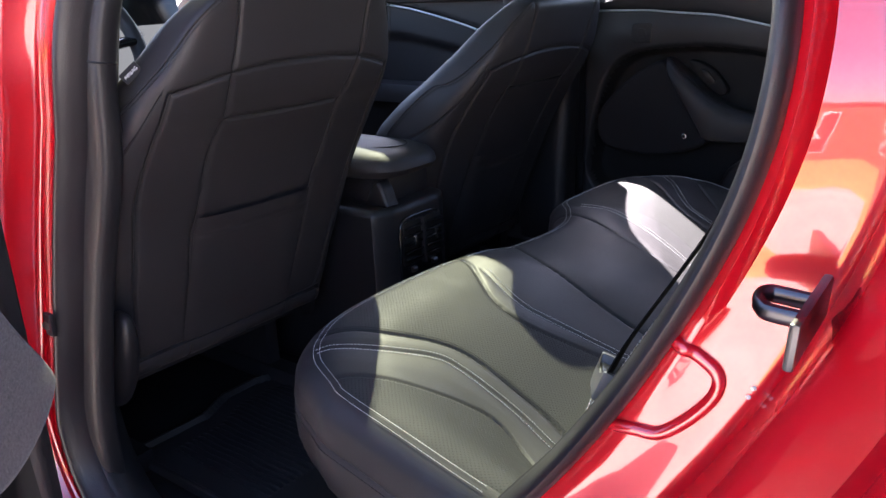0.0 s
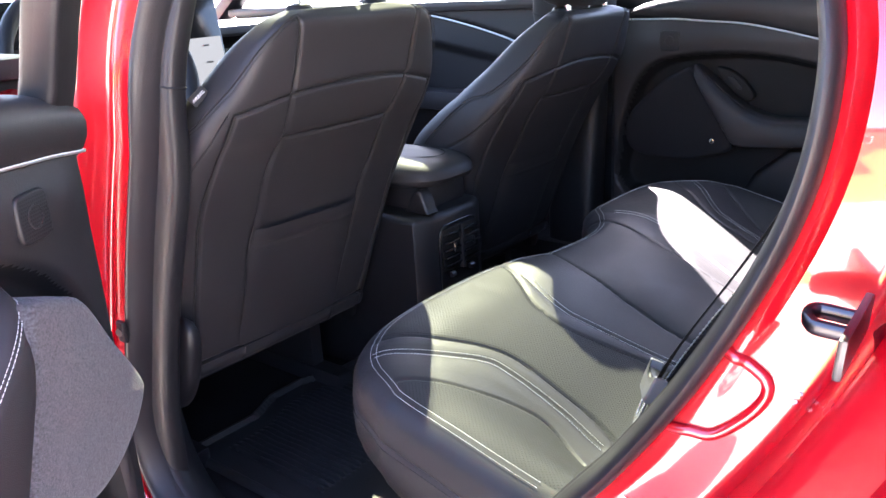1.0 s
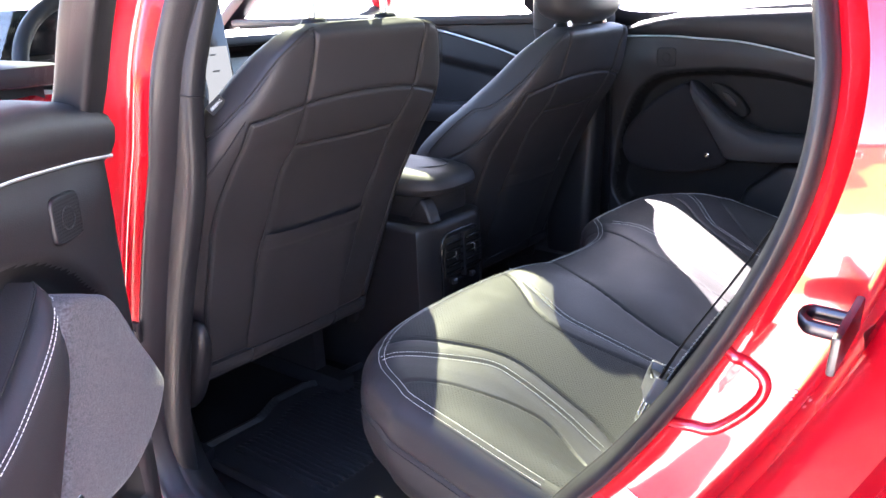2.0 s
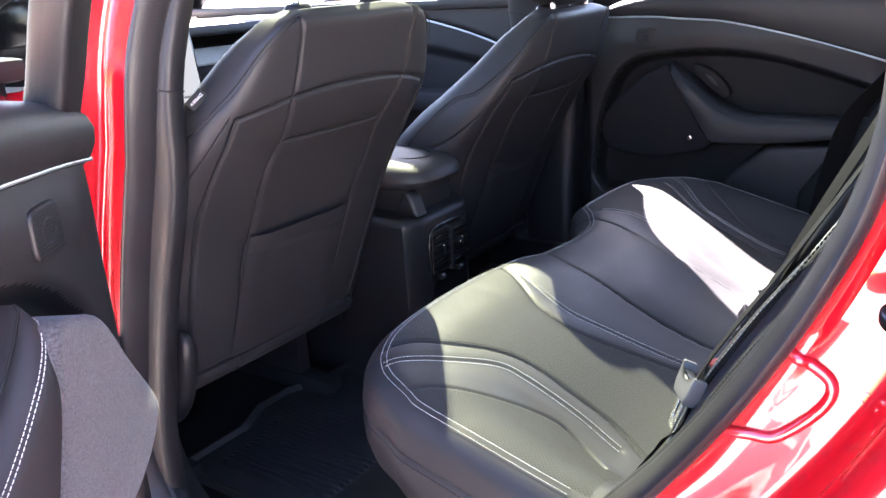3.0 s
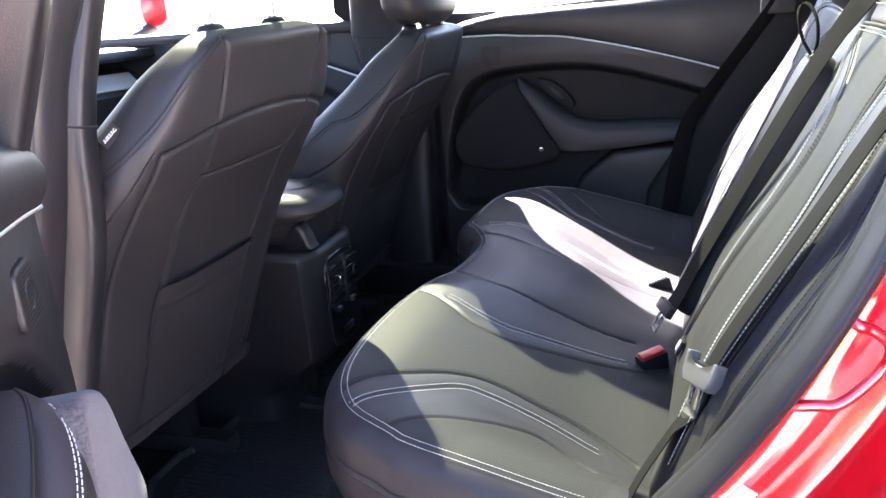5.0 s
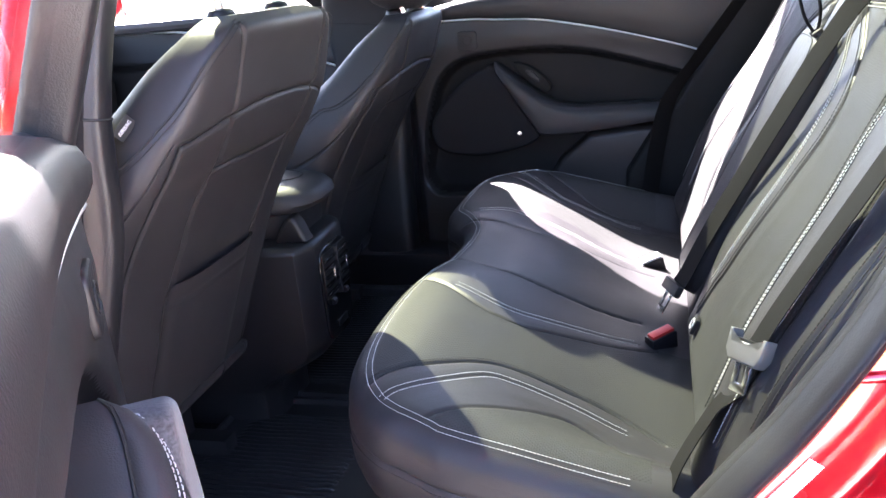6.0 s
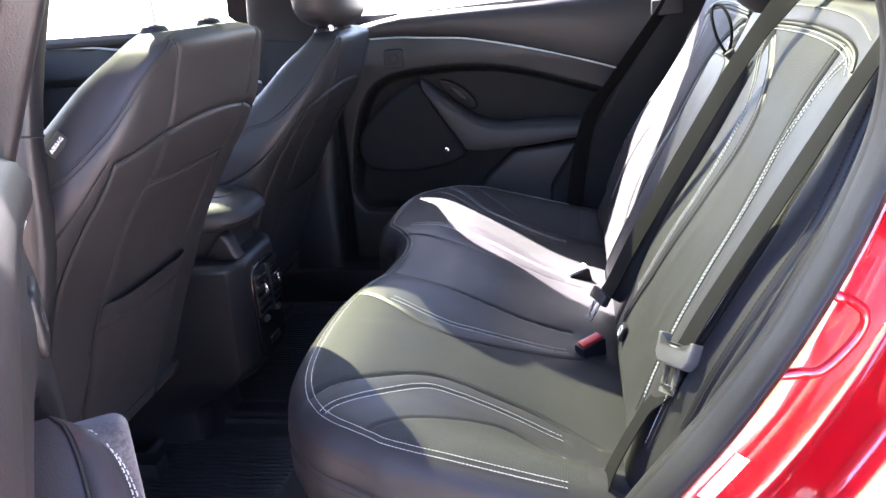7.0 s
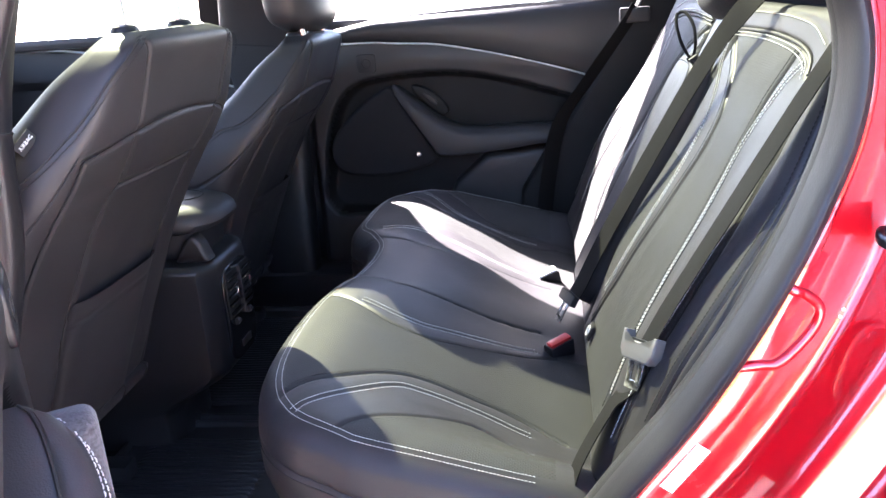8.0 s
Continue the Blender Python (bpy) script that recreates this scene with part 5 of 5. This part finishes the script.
def front_door(sign, label):
    door = thing("front_door", (sign * 0.74, 0.9, 0.45), label, "car door", group="front doors")

    def L(y, z, d):
        return (sign * (0.738 - d), y, z)
    Y, Z = np.meshgrid(np.linspace(0.40, 1.85, 140), np.linspace(0.37, 1.10, 90), indexing="ij")
    top = np.interp(Y, [0.40, 0.50, 0.64, 0.77, 0.9, 1.04, 1.55], [0.935, 0.965, 1.014, 1.048, 1.073, 1.085, 1.09])
    D = 0.012 * ease(Z - top, 0.01) - 0.03 * ease(inside(Y, Z, [(0.45, 0.6), (0.47, 0.86), (0.62, 0.95), (0.9, 1.0), (1.3, 1.01), (1.45, 0.9), (1.45, 0.6)]), 0.03)
    P = np.array([[L(y, z, d) for y, z, d in zip(a, b, c)] for a, b, c in zip(Y, Z, D)])
    part("trim_panel", sheet(P), SOFT, door, "dark soft-touch inner trim")
    part("sill_top", box((min(sign * 0.70, sign * 0.80), 0.38, 1.085), (max(sign * 0.70, sign * 0.80), 1.85, 1.115), 0.012), SOFT, door)
    ch = curve([L(y, z, 0.012) for y, z in ((0.40, 0.93), (0.51, 0.969), (0.64, 1.014), (0.77, 1.048), (0.90, 1.074), (1.04, 1.085), (1.5, 1.09))], 60)
    part("bright_strip", tube(ch, 0.0032, 8), SATIN, door, "slim chrome strip")
    part("armrest", box((min(sign * 0.66, sign * 0.75), 0.55, 0.80), (max(sign * 0.66, sign * 0.75), 1.2, 0.86), 0.02), LEATHER, door)
    gl = [[(sign * (0.765 - (z - 1.08) * 0.42), y, z) for y in np.linspace(0.47 - (z - 1.08) * 0.15, 1.75 - (z - 1.08) * 1.5, 6)] for z in np.linspace(1.08, 1.47, 6)]
    part("window_pane", sheet(np.array(gl)), GLASS, door, "clear side glass")
    part("outer_skin", box((min(sign * 0.80, sign * 0.90), 0.33, 0.42), (max(sign * 0.80, sign * 0.90), 1.85, 1.09), 0.03), RED, door, "red painted outer skin")
    return door


front_door(1, "closed front door with dark trim and chrome strip")
front_door(-1, "closed driver's front door with dark trim")

# ---- dashboard, screen and steering wheel ----
dash = thing("dashboard", (0, 1.5, 0.6), "dark dashboard with a pale band", "dashboard")
secs = []
for x in np.linspace(-0.74, 0.74, 31):
    h, b = 0.008 * (1 - (x / 0.74) ** 2), 0.05 * (x / 0.74) ** 2
    secs.append([(x, y - b, z + h) for y, z in ((1.34, 0.55), (1.28, 0.70), (1.25, 0.82), (1.235, 0.92), (1.232, 0.955), (1.238, 0.962), (1.245, 0.966), (1.285, 1.010), (1.300, 1.018), (1.325, 1.024), (1.335, 1.032), (1.338, 1.044), (1.25, 1.050), (1.218, 1.052), (1.210, 1.058), (1.209, 1.068), (1.214, 1.078), (1.226, 1.083), (1.30, 1.088), (1.6, 1.085), (2.0, 1.05), (2.05, 0.7), (1.8, 0.5))])
part("dash_body", sheet(np.array(secs), close_v=True, cap=True), SOFT, dash, "dark soft-touch dashboard")
band = []
for x in np.linspace(-0.70, 0.70, 31):
    h, b = 0.008 * (1 - (x / 0.74) ** 2), 0.05 * (x / 0.74) ** 2
    band.append([(x, y - b, z + h) for y, z in ((1.243, 0.971), (1.242, 0.975), (1.279, 1.014), (1.284, 1.015), (1.287, 1.008), (1.250, 0.968))])
part("dash_band", sheet(np.array(band), close_v=True, cap=True), PALEBAND, dash, "pale woven band")
lip = np.array([(x, 1.2135 - 0.05 * (x / 0.74) ** 2, 1.0785 + 0.008 * (1 - (x / 0.74) ** 2)) for x in np.linspace(-0.73, 0.73, 60)])
tagged(part("white_stitching", stitches([lip], 0.007, 0.005, 0.0006, (0, -0.0006, 0.0006)), THREAD, dash, "pale thread"), kind="stuff")
cluster = thing("instrument_display", (-0.37, 1.17, 1.08), "slim dark instrument display behind the steering wheel", "screen")
part("bezel", box((-0.51, 1.165, 1.082), (-0.23, 1.185, 1.185), 0.008), GLOSSY, cluster)
part("stand", box((-0.42, 1.178, 1.07), (-0.32, 1.23, 1.11), 0.01), PLASTIC, cluster)
screen = thing("touch_screen", (0.0, 1.08, 0.85), "portrait touch screen with a white page on it", "screen")
SCR = pose(0.0, 1.085, 0.955, -8, 0, 0)
part("bezel", box((-0.112, -0.008, -0.16), (0.112, 0.008, 0.262), 0.006, SCR), GLOSSY, screen)
LIT = bpy.data.materials.new("lit_display")
LIT.use_nodes = True
LIT.node_tree.nodes["Principled BSDF"].inputs["Base Color"].default_value = (0.02, 0.02, 0.02, 1)
LIT.node_tree.nodes["Principled BSDF"].inputs["Emission Color"].default_value = (0.86, 0.92, 0.86, 1)
LIT.node_tree.nodes["Principled BSDF"].inputs["Emission Strength"].default_value = 0.03
part("display", box((-0.104, -0.0105, -0.15), (0.104, -0.0095, 0.115), 0.0, SCR), LIT, screen, "white lit page")
rnd = random.Random(4)
for r in range(6):
    z = 0.095 - r * 0.042
    for c in range(3):
        if rnd.random() < 0.85:
            w = rnd.uniform(0.01, 0.03)
            x = -0.08 + c * 0.062
            part("page_bar", box((x, -0.0125, z - 0.002), (x + w, -0.0112, z + 0.002), 0.0, SCR), GREYPL, screen)
wheel = thing("steering_wheel", (-0.385, 0.80, 1.04), "dark leather steering wheel", "steering wheel")
WM = pose(-0.385, 0.80, 1.045, -25, 0, 0)
rim = np.array([WM @ Vector((0.182 * math.cos(a), 0, 0.178 * math.sin(a))) for a in np.linspace(0, 2 * math.pi, 64, endpoint=False)])
part("rim", sweep(rim, ring(0.015, 0.017, 10), up=tuple(WM.to_3x3() @ Vector((0, 1, 0))), closed=True), LEATHER, wheel)
part("hub", box((-0.08, -0.01, -0.07), (0.08, 0.04, 0.05), 0.03, WM), PLASTIC, wheel)
for a, b in (((-0.07, 0.01, 0.0), (-0.175, 0.0, 0.01)), ((0.07, 0.01, 0.0), (0.175, 0.0, 0.01)), ((0.0, 0.01, -0.06), (0.0, 0.0, -0.175))):
    part("spoke", sweep(np.array([WM @ Vector(a), WM @ Vector(b)]), ring(0.008, 0.018, 10, 3), up=(0.1, 1, 0.2)), GLOSSY, wheel)
part("column", tube(np.array([WM @ Vector((0, 0.02, 0)), WM @ Vector((0, 0.45, 0))]), 0.05, 12), PLASTIC, wheel)


# ---- seat belts and buckles ----
def strap(name, pts, wide, parent, w=0.046, n=60, mat=WEB):
    p = curve(pts, n)
    t = np.gradient(p, axis=0)
    t /= np.linalg.norm(t, axis=1)[:, None]
    wd = np.asarray(wide, float)
    wd = wd / np.linalg.norm(wd)
    sd = wd - t * (t @ wd)[:, None]
    sd /= np.linalg.norm(sd, axis=1)[:, None]
    nr = np.cross(t, sd)
    prof = [(-w / 2, -0.0006), (-w / 2 + 0.003, -0.0008), (0, -0.0006), (w / 2 - 0.003, -0.0008), (w / 2, -0.0006), (w / 2, 0.0006), (w / 2 - 0.003, 0.0009), (0, 0.0006), (-w / 2 + 0.003, 0.0009), (-w / 2, 0.0006)]
    P = np.array([[p[i] + sd[i] * a + nr[i] * b for a, b in prof] for i in range(n)])
    return part(name, sheet(P, close_v=True, cap=True), mat, parent)


def bp(x, s, d):
    return tuple(back_point(np.array(x), np.array(s), np.array(d)))


near_belt = thing("seat_belt", bp(-0.52, 0.2, 0.02), "black webbing seat belt with a grey tongue hanging on it", "seat belt", group="rear seat belts")
strap("webbing", [(-0.556, -0.640, 1.16), (-0.551, -0.581, 1.06), (-0.546, -0.508, 0.93), (-0.551, -0.455, 0.84), (-0.550, -0.430, 0.79)], (0.97, 0.18, -0.15), near_belt, 0.036)
strap("lap_webbing", [(-0.545, -0.432, 0.785), (-0.532, -0.418, 0.74), (-0.524, -0.392, 0.70), (-0.546, -0.352, 0.632), (-0.576, -0.335, 0.57)], (0.8, 0.2, -0.45), near_belt)
TO = Vector((-0.547, -0.426, 0.789))
tx = Vector((-0.86, -0.48, 0.17)).normalized()
tz = Vector((-0.03, 0.40, -0.90))
tz = (tz - tx * tz.dot(tx)).normalized()
ty = tz.cross(tx)
TM = Matrix(((*tx, 0), (*ty, 0), (*tz, 0), (0, 0, 0, 1))).transposed()
TM.translation = TO
tb = [(-0.031, -0.016), (-0.0245, -0.016), (-0.022, -0.006), (0.022, -0.006), (0.0245, -0.014), (0.031, -0.014), (0.030, 0.006), (0.022, 0.016), (-0.022, 0.016), (-0.030, 0.006)]
tongue = part("tongue_body", prism(np.array(tb), 0.013, 0.003, lambda a, b, d: tuple(TM @ Vector((a, d - 0.0065, b)))), GREYPL, near_belt, "grey plastic belt tongue")
part("belt_slot", box((-0.022, -0.0045, -0.0085), (0.022, 0.0045, -0.0045), 0.001, TM), VENTBLACK, tongue)
for s in (-1, 1):
    part("tongue_bar", box((s * 0.009 - 0.004, -0.0015, 0.012), (s * 0.009 + 0.004, 0.0015, 0.042), 0.001, TM), STEEL, near_belt)
part("tongue_bar", box((-0.013, -0.0015, 0.036), (0.013, 0.0015, 0.046), 0.001, TM), STEEL, near_belt, "bright steel tongue")
mid_belt = thing("seat_belt", bp(-0.02, 0.2, 0.03), "black webbing centre belt across the backrest", "seat belt", group="rear seat belts")
strap("webbing", [bp(-0.27, 0.60, 0.01), bp(-0.248, 0.547, 0.03), bp(-0.213, 0.504, 0.036), bp(-0.183, 0.434, 0.038), bp(-0.162, 0.374, 0.038), bp(-0.136, 0.262, 0.038), bp(-0.102, 0.14, 0.036), bp(-0.094, 0.056, 0.034), bp(-0.093, 0.03, 0.036)], (0.94, 0.29, 0.14), mid_belt, 0.040)
CT = pose(*bp(-0.094, 0.026, 0.042), 30, 0, 20)
part("tongue_body", box((-0.027, -0.006, -0.010), (0.027, 0.006, 0.010), 0.004, CT), PLASTIC, mid_belt, "black belt tongue")
for k in (-0.0085, 0.0085):
    part("tongue_bar", box((k - 0.004, -0.0014, -0.038), (k + 0.004, 0.0014, -0.006), 0.001, CT), STEEL, mid_belt)
part("tongue_bar", box((-0.0125, -0.0014, -0.044), (0.0125, 0.0014, -0.034), 0.001, CT), STEEL, mid_belt, "bright steel tongue")
far_belt = thing("seat_belt", bp(0.52, 0.2, 0.03), "black webbing seat belt beside the far backrest", "seat belt", group="rear seat belts")
strap("webbing", [(0.648, -0.545, 1.10), (0.645, -0.522, 1.066), (0.643, -0.431, 0.94), (0.640, -0.362, 0.842), (0.628, -0.332, 0.722), (0.615, -0.315, 0.60)], (0.5, -0.75, 0.3), far_belt)
part("guide_loop", box((0.640, -0.575, 1.065), (0.664, -0.505, 1.10), 0.006), PLASTIC, far_belt, "belt guide on the pillar")
part("anchor", box((0.585, -0.33, 0.575), (0.635, -0.285, 0.605), 0.006), PLASTIC, far_belt)


def buckle(at, along, up, red, label):
    """A buckle lying in the seat's crease: along runs with its wide face, up is out of the button."""
    b = thing("belt_buckle", at, label, "buckle", group="belt buckles")
    x = Vector(along).normalized()
    z = Vector(up)
    z = (z - x * z.dot(x)).normalized()
    y = z.cross(x)
    m = Matrix(((*x, 0), (*y, 0), (*z, 0), (0, 0, 0, 1))).transposed()
    m.translation = Vector(at)
    part("housing", box((-0.024, -0.012, -0.060), (0.024, 0.012, -0.001), 0.005, m), PLASTIC, b)
    # without red the button is white: sun glare put into its colour
    button = part("release_button", box((-0.0205, -0.0085, -0.004), (0.0205, 0.0075, 0.0035), 0.0025, m), REDPL if red else WHITE, b, "red release button" if red else "release button whitened for sun glare")
    part("button_slot", box((-0.017, 0.0070, -0.003), (0.017, 0.0098, 0.0015), 0.0005, m), VENTBLACK, button)
    return b


buckle((-0.133, -0.340, 0.609), (0.62, -0.79, 0.17), (-0.35, 0.25, 0.9), True, "black belt buckle with a red button")
buckle((0.200, -0.320, 0.609), (0.30, -0.90, 0.30), (-0.35, 0.25, 0.9), False, "black belt buckle lying in the sun")
anchor = thing("anchor_tag", bp(-0.212, 0.035, 0.02), "round white child-seat anchor tag on the backrest", "tag")
am = look(bp(-0.212, 0.03, 0.012), bp(-0.212, 0.03, 1.0))
part("cap", box((-0.012, -0.012, -0.003), (0.012, 0.012, 0.003), 0.002, am), PLASTIC, anchor)
part("symbol", tube(np.array([am @ Vector((0.0075 * math.cos(a), 0.0075 * math.sin(a), -0.0035)) for a in np.linspace(0, 2 * math.pi, 24)]), 0.0011, 6, up=(0, 1, 0.4)), WHITE, anchor)

# ---- floor mats ----
def floor_mat(x0, x1, y0, y1, notch, label):
    """A ribbed tray mat with a raised rim; its front edge steps forward between the two x of notch."""
    m = thing("floor_mat", ((x0 + x1) / 2, (y0 + y1) / 2, 0.372), label, "mat", group="floor mats")
    X, Y = np.meshgrid(np.linspace(x0, x1, 460), np.linspace(y0, y1 + 0.06, 110), indexing="ij")
    front = y1 + 0.035 * ease(X - notch[0], 0.10) * ease(notch[1] - X, 0.10)
    e = np.minimum(np.minimum(X - x0, x1 - X), np.minimum(Y - y0, front - Y))
    Z = 0.379 + 0.010 * np.exp(-((e - 0.010) / 0.007) ** 4) - 0.03 * ease(-e, 0.004)
    inner = ease(e - 0.06, 0.006) * ease(Y - 0.185, 0.006)
    Z = Z + 0.0042 * inner * np.tanh(3 * np.sin((X + 0.0012 * np.sin(Y * 55)) / 0.0125 * 2 * math.pi))
    part("tray", sheet(np.stack([X, Y, Z], 2)), MATRUB, m)
    return m


floor_mat(-0.545, 0.0, -0.06, 0.49, (-0.40, -0.15), "black ribbed rubber floor mat")
floor_mat(0.006, 0.60, -0.06, 0.49, (0.17, 0.42), "black ribbed rubber floor mat")
tag = thing("airbag_tag", (-0.5855, 0.2085, 1.049), "small black sewn airbag tag on the seat bolster", "tag")
tm = look((-0.5855, 0.2085, 1.049), (0.051, 1.197, 0.900)) @ pose(0, 0, 0, 0, 0, 40)
part("cloth", box((-0.0135, -0.0075, -0.001), (0.0135, 0.0075, 0.001), 0.0006, tm), DTHREAD, tag)
fc = bpy.data.curves.new("print", "FONT")
fc.body, fc.size, fc.align_x, fc.align_y = "AIRBAG", 0.006, "CENTER", "CENTER"
tmp = new("print", fc)
me = bpy.data.meshes.new_from_object(tmp.evaluated_get(bpy.context.evaluated_depsgraph_get()))
bpy.data.objects.remove(tmp)
me.transform(Matrix.Translation(-tag.location) @ tm @ pose(0, 0, 0.0018))
me.materials.append(WHITE)
lab = new("print", me)
lab.parent = tag

# ---- outside mirror past the far front window ----
mirror = thing("door_mirror", (0.98, 1.28, 1.12), "red outside door mirror past the far window", "mirror")
secs = []
for t in np.linspace(0, 1, 16):
    k = max(0.06, (1 - abs(2 * t - 1) ** 2.6) ** 0.5)
    r = ring(0.11 * k, 0.075 * k, 28, 2.8)
    secs.append(np.stack([0.98 + r[:, 0], np.full(28, 1.20 + 0.13 * t), 1.19 + r[:, 1]], 1))
part("housing", sheet(np.array(secs), close_v=True, cap=True), RED, mirror)
part("foot", tube(np.array([(0.80, 1.30, 1.10), (0.90, 1.28, 1.13), (0.96, 1.27, 1.16)]), 0.02, 10), PLASTIC, mirror)
part("mirror_glass", box((0.885, 1.195, 1.13), (1.075, 1.204, 1.25), 0.004), CHROME, mirror)

# ---- outside of the car: bonnet, tail, roof edges and wheels ----
secs = []
for y, w, z in ((1.98, 0.86, 1.02), (2.3, 0.86, 0.99), (2.7, 0.82, 0.93), (3.0, 0.76, 0.84), (3.12, 0.70, 0.70), (3.15, 0.68, 0.45)):
    c = np.linspace(-1, 1, 21)
    secs.append(np.stack([w * c, np.full(21, y), z - 0.10 * np.abs(c) ** 4], 1))
part("bonnet", sheet(np.array(secs)), RED, body, "red bonnet")
for s in (-1, 1):
    P = []
    for y in np.linspace(1.62, 3.12, 24):
        row = []
        for z in np.linspace(0.28, 0.93, 10):
            arch = math.hypot(y - 2.30, z - 0.34) < 0.36
            row.append((s * (0.91 - 0.25 * max(0, (y - 2.7) / 0.45) ** 2 - 0.05 * ((z - 0.6) / 0.35) ** 2 - (0.05 if arch else 0)), y, z if not arch else max(z, 0.34 + math.sqrt(max(0, 0.1296 - (y - 2.30) ** 2)))))
        P.append(row)
    part("front_wing", sheet(np.array(P)), RED, body, "red front wing")
part("front_bumper", box((-0.72, 3.05, 0.25), (0.72, 3.20, 0.62), 0.05), RED, body)
part("rear_bumper", box((-0.80, -1.66, 0.28), (0.80, -1.45, 0.70), 0.06), RED, body)
part("tailgate_skin", box((-0.74, -1.60, 0.68), (0.74, -1.54, 1.06), 0.03), RED, body)
for s in (-1, 1):
    part("roof_edge", sweep(np.stack([s * (0.60 + 0.0 * np.linspace(0, 1, 20)), np.linspace(-1.05, 1.1, 20), 1.50 - 0.05 * ((np.linspace(-1.05, 1.1, 20) - 0.3)) ** 2], 1), ring(0.06, 0.035, 12, 3)), RED, body, "red roof edge")


def wheel_at(x, y, label):
    w = thing("wheel", (x, y, 0.0), label, "wheel", group="road wheels")
    a = np.linspace(0, 2 * math.pi, 40, endpoint=False)
    prof = [(-0.10, 0.24), (-0.11, 0.30), (-0.10, 0.33), (-0.06, 0.345), (0.06, 0.345), (0.10, 0.33), (0.11, 0.30), (0.10, 0.24)]
    part("tyre", sheet(np.array([[(x + px, y + r * math.cos(t), 0.345 + r * math.sin(t)) for px, r in prof] for t in a]), close_u=True, close_v=True), MATRUB, w)
    sx = math.copysign(1, x)
    part("rim", sheet(np.array([[(x + sx * px, y + r * math.cos(t), 0.345 + r * math.sin(t)) for px, r in ((0.09, 0.245), (0.05, 0.225), (0.02, 0.21))] for t in a]), close_u=True), GREYPL, w)
    for k in range(5):
        t = k * 2 * math.pi / 5
        part("spoke", box((-0.012, -0.022, 0.03), (0.012, 0.022, 0.225), 0.006, pose(x + sx * 0.05, y, 0.345) @ pose(0, 0, 0, math.degrees(t), 0, 0)), GREYPL, w)
    part("hub", tube(np.array([(x + sx * 0.02, y, 0.345), (x + sx * 0.075, y, 0.345)]), 0.05, 16), GREYPL, w)
    return w


for x in (-0.80, 0.80):
    for y in (-0.98, 2.30):
        wheel_at(x, y, "black tyre on a grey five-spoke wheel")
